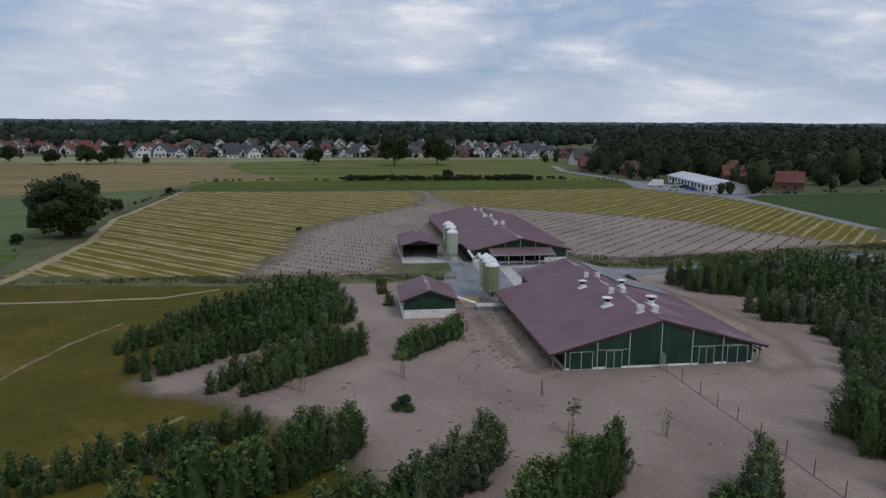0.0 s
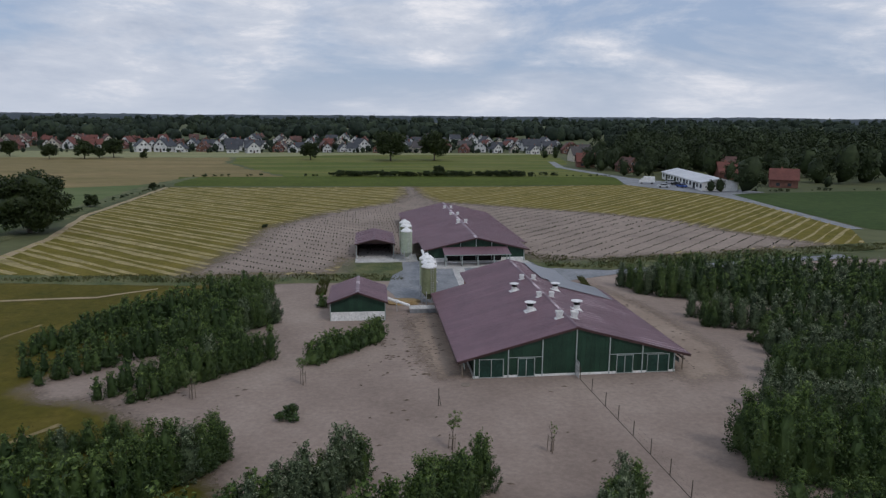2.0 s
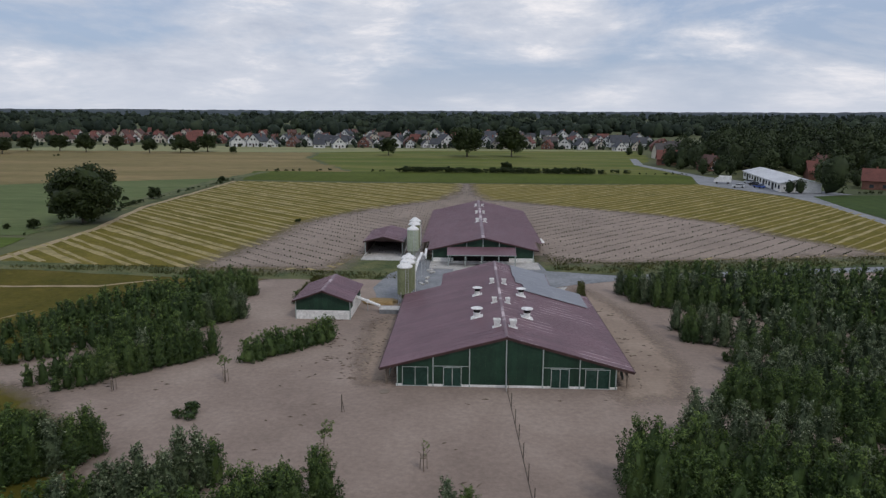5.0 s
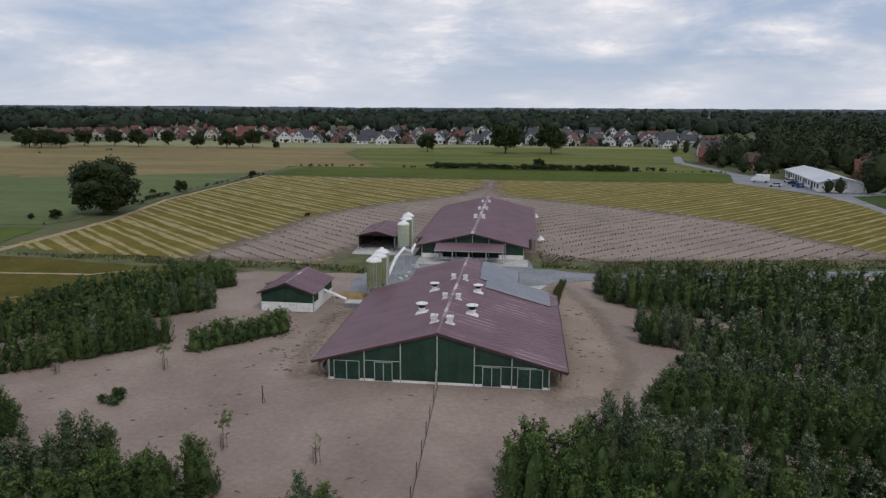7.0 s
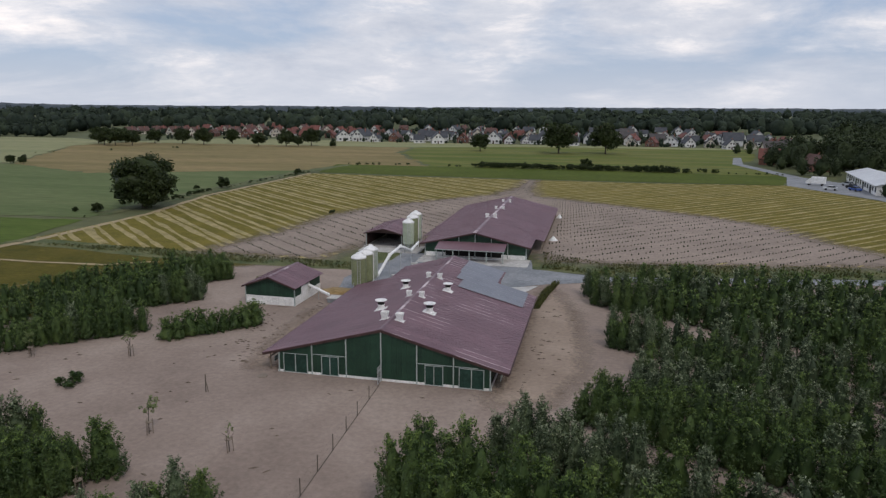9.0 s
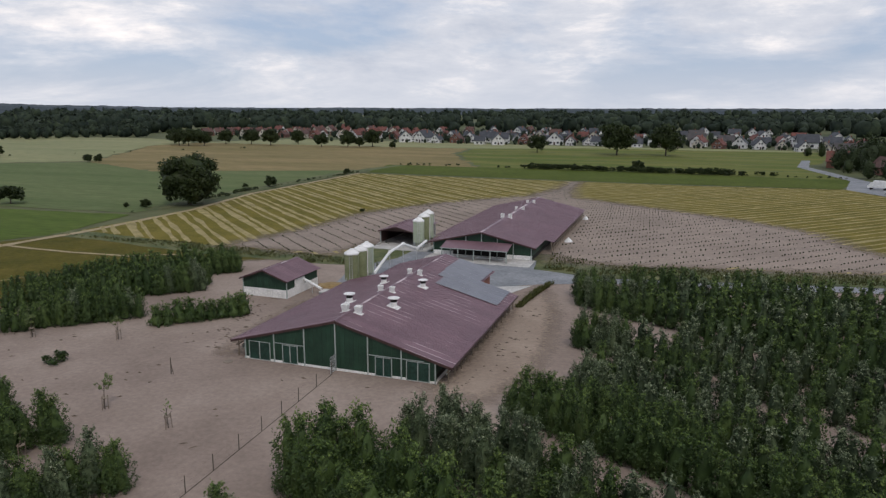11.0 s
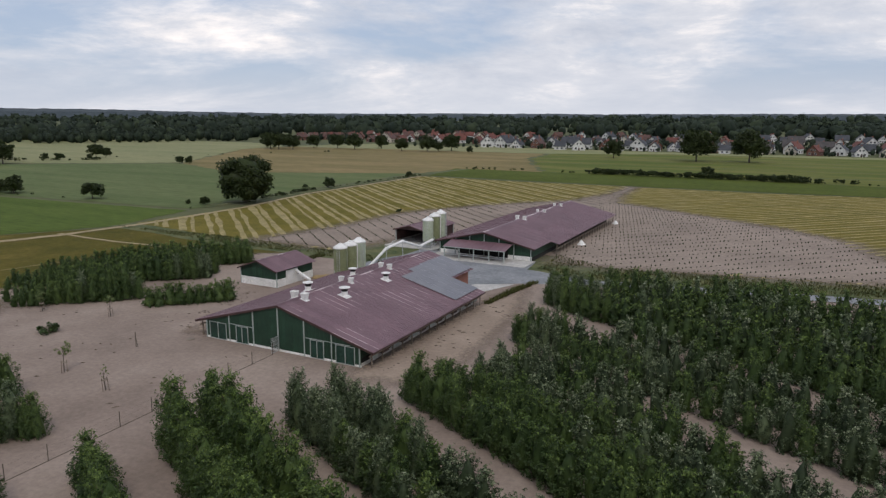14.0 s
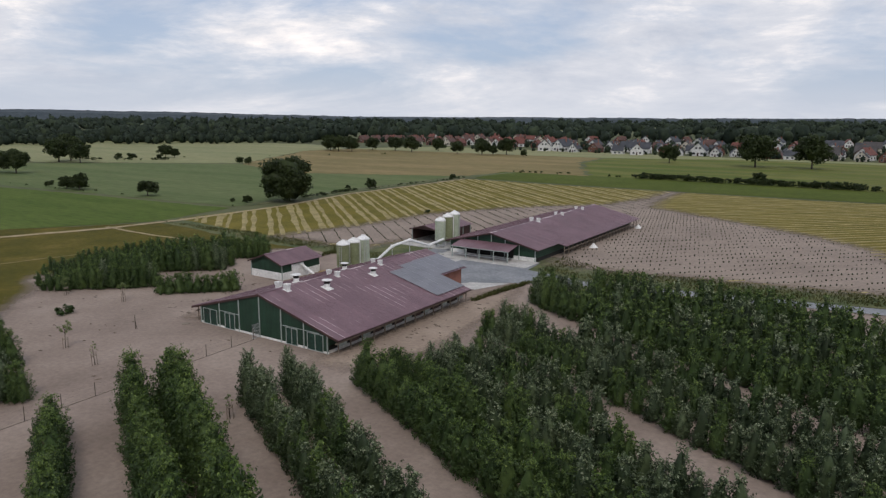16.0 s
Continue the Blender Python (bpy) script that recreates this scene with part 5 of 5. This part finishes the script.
def village():
    rng = np.random.default_rng(61)
    kinds = {}
    for name, r, wl, label in (("dark", 0, 0, "white house with a dark grey gabled roof"), ("red", 1, 0, "white house with a red tiled roof"), ("brick", 1, 1, "brick house with a red tiled roof"), ("brown", 2, 1, "brick house with a brown tiled roof"), ("slate", 3, 2, "cream house with a grey gabled roof"), ("low", 2, 2, "cream house with a brown tiled roof")):
        kinds[name] = [house(4.4 + 0.4 * k, 10 + 2 * k, 3.4 + 0.5 * k, 7.8 + 0.6 * k, ROOFS[r], WALLS[wl], label) for k in range(2)]
    used, trees = set(), []

    def put(x, y, z, name, grow=1.0):
        k = int(rng.integers(0, 2))
        m = pose(x, y, 0, 0, 0, z) @ Matrix.Scale(rng.uniform(0.82, 1.06) * grow, 4)
        if (name, k) not in used:
            used.add((name, k))
            kinds[name][k].matrix_basis = m
        else:
            copy_thing(kinds[name][k], m)

    for row, y0 in enumerate((456, 478, 502, 528, 560, 598, 645, 705)):
        x = -430 + rng.uniform(0, 10)
        while x < 150 - row * 3:
            if row < 2 and x < -190:
                x += 20
                continue
            red = x < -190 or x > 5
            names = ("brick", "brick", "red", "brown", "low") if x < -190 else ("red", "dark", "dark", "slate", "dark", "brick") if red else ("dark", "dark", "dark", "slate", "dark", "dark", "brown", "brick")
            if rng.uniform() < 0.86:
                bend = -22 * max(0, (x - 40) / 80) if row == 0 else 0
                put(x, y0 + bend + rng.normal() * 6, rng.choice((0, 0, 90, 90, 20, -15)) + rng.normal() * 6, str(rng.choice(names)))
            trees.append((x + rng.uniform(5, 9), y0 + rng.uniform(8, 24), rng.uniform(0.25, 0.55)))
            trees.append((x + rng.uniform(-8, 8), y0 - rng.uniform(5, 9), rng.uniform(0.12, 0.4)))
            trees.append((x + rng.uniform(-8, 8), y0 + rng.uniform(12, 20), rng.uniform(0.3, 0.6)))
            if row > 1:
                trees.append((x + rng.uniform(-6, 12), y0 + rng.uniform(-8, 24), rng.uniform(0.3, 0.6)))
            x += rng.uniform(11, 15) + row * 2.6
    for x, y, z, n in ((106, 262, 15, "brown"), (140, 226, 80, "brick"), (143, 187, 62, "brick"), (158, 262, 60, "brown"), (112, 352, 95, "slate"), (188, 300, 10, "red"), (98, 300, 80, "brick"), (134, 330, 20, "red"), (215, 340, 60, "brick")):
        put(x, y, z, n, 1.05)
    for i in range(55):
        x = rng.uniform(-345, 150)
        trees.append((x, 446 + rng.uniform(-2, 6), rng.uniform(0.15, 0.4)))
    return trees


def far_woods(trees):
    rng = np.random.default_rng(62)
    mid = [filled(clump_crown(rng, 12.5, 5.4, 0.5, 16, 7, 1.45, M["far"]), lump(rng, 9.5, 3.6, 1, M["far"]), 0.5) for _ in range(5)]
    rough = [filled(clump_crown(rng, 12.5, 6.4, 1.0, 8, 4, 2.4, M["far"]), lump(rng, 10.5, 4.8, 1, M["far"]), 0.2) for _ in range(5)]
    # wood to the right of the lane and behind the hall
    for _ in range(900):
        x, y = rng.uniform(92, 420), rng.uniform(262, 560)
        if x < 14 + (y + 61) * 0.29:
            continue
        if any((x - a) ** 2 + (y - b) ** 2 < 90 for a, b in ((106, 262), (140, 226), (143, 187), (158, 262), (98, 300), (134, 330))):
            continue
        trees.append((x, y, rng.uniform(0.85, 1.55)))
    for x, y, s in ((100.5, 172, 0.36), (103.5, 171, 0.4), (113.8, 171.5, 0.8), (173, 201, 0.95), (163, 205, 0.7), (186, 206, 1.0), (200, 210, 1.1), (215, 216, 1.0), (152, 214, 0.7), (131, 232, 0.8), (118, 246, 0.9), (117, 268, 0.8), (100, 276, 0.9), (98, 286, 1.0), (108, 290, 1.05), (92, 270, 0.5), (176, 230, 1.0), (190, 240, 1.1), (92, 385, 0.5), (99, 385, 0.55), (240, 230, 1.1), (260, 238, 1.1), (225, 250, 1.2), (205, 262, 1.15), (172, 250, 1.0), (128, 205, 0.35), (136, 198, 0.4), (155, 186, 0.4), (94, 243, 0.6), (100, 240, 0.7), (106, 243, 0.6), (92, 289, 0.8), (99, 288, 0.7), (131, 216, 0.6), (137, 213, 0.65), (143, 214, 0.5), (106, 340, 0.7), (113, 338, 0.8)):
        trees.append((x, y, s * (1.4 if s > 0.65 and x > 112 else 1)))
    # belt to the left beyond the pale field
    for _ in range(420):
        a, r = rng.uniform(-74, -44), rng.uniform(690, 900)
        trees.append((40 + r * math.sin(radians(a)), -50 + r * math.cos(radians(a)), rng.uniform(0.6, 1.1)))
    near = [p for p in trees if p[0] > 85 and p[1] < 420 and p[0] < 300]
    trees = [p for p in trees if not (p[0] > 85 and p[1] < 420 and p[0] < 300)]
    leafy = [filled(clump_crown(rng, 14.0, 5.6, -1.5, 42, 18, 0.95, M["wood_leaves"]), lump(rng, 10.0, 3.3, 1, M["wood_leaves"]), 0.8) for _ in range(4)]
    stuff_trees("roadside_wood", near, leafy, "dark broad-leaved trees round the farm houses", 65, "wood")
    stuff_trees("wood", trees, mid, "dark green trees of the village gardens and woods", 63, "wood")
    deep = []
    for _ in range(2900):
        a = rng.uniform(-75, 44)
        r = 790 + 2800 * rng.uniform(0, 1) ** 1.5
        if rng.uniform() < 0.5 and noise.noise((a * 0.16, r * 0.004, 3.0)) > 0.22 and r < 2200:
            continue
        deep.append((20 + r * math.sin(radians(a)), -50 + r * math.cos(radians(a)), rng.uniform(0.6, 1.5) * (1 + r / 3800)))
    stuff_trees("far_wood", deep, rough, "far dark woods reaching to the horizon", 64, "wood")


far_woods(village())
# haze of the distance is painted into the ridge, bluer than foliage
M["ridge"] = surface("hazed_wooded_ridge", two((0.038, 0.052, 0.062), (0.054, 0.069, 0.078)), 0.012, 0.06, 0.95)


def ridge():
    verts, faces = [], []
    n = 900
    for i in range(n + 1):
        a = radians(-100 + 170 * i / n)
        top = 36 + 5 * noise.noise((i * 0.03, 0, 1)) + 3 * noise.noise((i * 0.25, 0, 2)) + 2.0 * noise.noise((i * 0.9, 0, 3))
        far = math.degrees(a)
        top += 24 * math.exp(-((far + 62) / 13) ** 2)
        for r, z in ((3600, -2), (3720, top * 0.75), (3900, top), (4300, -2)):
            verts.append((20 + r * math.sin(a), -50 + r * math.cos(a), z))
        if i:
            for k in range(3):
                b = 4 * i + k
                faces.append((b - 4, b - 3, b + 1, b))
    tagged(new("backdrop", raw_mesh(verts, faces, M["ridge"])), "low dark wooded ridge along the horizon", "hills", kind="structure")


ridge()


def long_hall():
    M["hall_roof"] = surface("pale_grey_hall_roof", two((0.50, 0.51, 0.53), (0.62, 0.63, 0.64)), 0.2, 2.0, 0.5)
    ob = thing("hall", pose(105.5, 227, 0, 0, 0, -97.5), "long low white hall with a pale grey roof", "hall")
    part("wall", prism([(0, 0), (52, 0), (52, 3.0), (0, 3.0)], 13), M["white"], ob)
    for y0, rise in ((-0.6, 1), (13.6, -1)):
        v = bmesh.new()
        q = [v.verts.new(p) for p in ((-0.6, y0, 2.95), (52.6, y0, 2.95), (52.6, 6.5, 4.7), (-0.6, 6.5, 4.7), (-0.6, y0, 3.1), (52.6, y0, 3.1), (52.6, 6.5, 4.85), (-0.6, 6.5, 4.85))]
        for f in ((0, 1, 2, 3), (4, 5, 6, 7), (0, 1, 5, 4), (1, 2, 6, 5), (3, 0, 4, 7)):
            v.faces.new([q[i] for i in f])
        bmesh.ops.recalc_face_normals(v, faces=v.faces)
        part("roof", v, M["hall_roof"], ob)
    for x in (-0.02, 51.94):
        part("gable", gable(x), M["white"], ob)
    for i in range(13):
        x = 1.8 + i * 4
        part("gate" if i % 3 == 1 else "window", boxed(x, x + (2.6 if i % 3 == 1 else 1.8), -0.06, 0.0, 0.05 if i % 3 == 1 else 1.0, 2.5), M["pane"], ob)


def gable(x):
    bm = bmesh.new()
    q = [bm.verts.new(p) for p in ((x, 0, 2.99), (x, 13, 2.99), (x, 6.5, 4.7), (x + 0.08, 0, 2.99), (x + 0.08, 13, 2.99), (x + 0.08, 6.5, 4.7))]
    for f in ((0, 1, 2), (3, 5, 4), (0, 1, 4, 3), (1, 2, 5, 4), (2, 0, 3, 5)):
        bm.faces.new([q[i] for i in f])
    bmesh.ops.recalc_face_normals(bm, faces=bm.faces)
    return bm


long_hall()


def car(m, paint, label, van=False):
    ob = thing("van" if van else "car", m, label, "van" if van else "car", "parked vehicles")
    if van:
        part("box", boxed(-1.0, 1.0, -3.0, 1.4, 0.75, 3.0, 0.06), M["white"], ob)
        part("cab", prism([(-3.0, 0.6), (-1.45, 0.6), (-1.45, 2.3), (-2.1, 2.3), (-2.7, 1.5), (-3.0, 1.4)], 1.9), paint, ob).matrix_local = Matrix.Rotation(radians(-90), 4, "Z") @ Matrix.Translation((0, -0.95, 0))
        part("windscreen", boxed(-0.8, 0.8, 2.35, 2.4, 1.5, 2.2), M["pane"], ob)
        ax = (-2.0, 2.0)
    else:
        part("body", prism([(-2.1, 0.35), (2.1, 0.35), (2.15, 0.75), (1.9, 0.95), (-1.9, 1.0), (-2.15, 0.8)], 1.7), paint, ob).matrix_local = Matrix.Rotation(radians(90), 4, "Z") @ Matrix.Translation((0, -0.85, 0))
        part("cabin", prism([(-1.6, 0.95), (1.1, 0.95), (0.5, 1.48), (-1.1, 1.48)], 1.5), M["pane"], ob).matrix_local = Matrix.Rotation(radians(90), 4, "Z") @ Matrix.Translation((0, -0.75, 0))
        part("roof_panel", boxed(-0.7, 0.7, -1.05, 0.45, 1.47, 1.52), paint, ob)
        ax = (-1.3, 1.3)
    for y in ax:
        for x in (-0.85, 0.85):
            wh = part("wheel", lathe([(0.33, -0.11), (0.34, 0.0), (0.33, 0.11)], 14), M["dark"], ob)
            wh.matrix_local = Matrix.Translation((x, y, 0.34)) @ Matrix.Rotation(radians(90), 4, "Y")


SILVER = surface("silver_car_paint", two((0.5, 0.52, 0.54), (0.6, 0.61, 0.62)), 1.0, 5.0, 0.3, metal=0.4)
BLUE = surface("blue_car_paint", two((0.03, 0.07, 0.25), (0.05, 0.10, 0.32)), 1.0, 5.0, 0.3)
car(pose(88.8, 202.5, 0.06, 0, 0, 65), M["white"], "white box van parked on the lane", True)
car(pose(89.5, 188, 0.06, 0, 0, 75), SILVER, "silver car parked on the lane")
car(pose(96.8, 188, 0.06, 0, 0, 20), BLUE, "blue car parked before the long hall")
car(pose(98.2, 196, 0.06, 0, 0, 20), M["dark"], "dark car parked before the long hall")
car(pose(99.4, 204, 0.06, 0, 0, 25), SILVER, "silver car parked before the long hall")


def lean_sheet(x, y, r, label):
    bm = bmesh.new()
    top = bm.verts.new((0.15, 0, 1.5))
    ring = [bm.verts.new((math.cos(a) * 1.25 * (1 + 0.25 * math.cos(3 * a)), math.sin(a) * 0.85, 0.02)) for a in np.linspace(0, 2 * math.pi, 9)[:-1]]
    for i in range(8):
        bm.faces.new((ring[i], ring[(i + 1) % 8], top))
    bm.faces.new(ring[::-1])
    ob = tagged(part("tarpaulin", bm, M["white"], None), label, "tarpaulin")
    ob.matrix_basis = pose(x, y, 0.07, 0, 0, r) @ Matrix.Scale(0.68, 4)


lean_sheet(9.6, 75.5, 20, "white sheet peaked over a small heap beside the barn")
lean_sheet(8.6, 105.0, 60, "white sheet peaked over a small heap beside the barn")
tufts("bank_tufts", [[(11.2, 27.5), (12.0, 27.5), (12.5, 34), (13.6, 42.3), (12.7, 42.6), (11.5, 34)], [(-29, 34), (-27.5, 34), (-27.5, 43), (-29, 43)]], 900, 0.5, M["grasstuft"], "weedy soil bank beside the concrete slab", 71)


def clods():
    """Small dark scrapes and clods where hens have scratched."""
    rng = np.random.default_rng(81)
    verts, faces = [], []
    for x0, x1, y0, y1, n in ((-21, -12.4, 1, 24, 260), (12.5, 17, 0, 28, 120), (-30, 10, -24, 0, 50), (9, 14, 60, 104, 120), (-50, -30, -10, 0, 40)):
        for _ in range(n):
            x, y = rng.uniform(x0, x1), rng.uniform(y0, y1)
            if noise.noise((x * 0.3, y * 0.3, 9)) < -0.05:
                continue
            a, l, w, h = rng.normal() * 0.5, rng.uniform(0.12, 0.4), rng.uniform(0.06, 0.14), rng.uniform(0.03, 0.09)
            i = len(verts)
            for u, v, z in ((-l, 0, 0.03), (0, -w, 0.03), (l, 0, 0.03), (0, w, 0.03), (0.1 * l, 0, 0.05 + h)):
                verts.append((x + u * math.cos(a) - v * math.sin(a), y + u * math.sin(a) + v * math.cos(a), z))
            faces += [(i, i + 1, i + 4), (i + 1, i + 2, i + 4), (i + 2, i + 3, i + 4), (i + 3, i, i + 4)]
    tagged(new("soil_clods", raw_mesh(verts, faces, M["clod"])), "dark scratched clods of soil on the sand", "soil", kind="stuff")


M["clod"] = surface("dark_clods", two((0.10, 0.075, 0.055), (0.17, 0.13, 0.10)), 1.0, 6.0, 0.95)
clods()
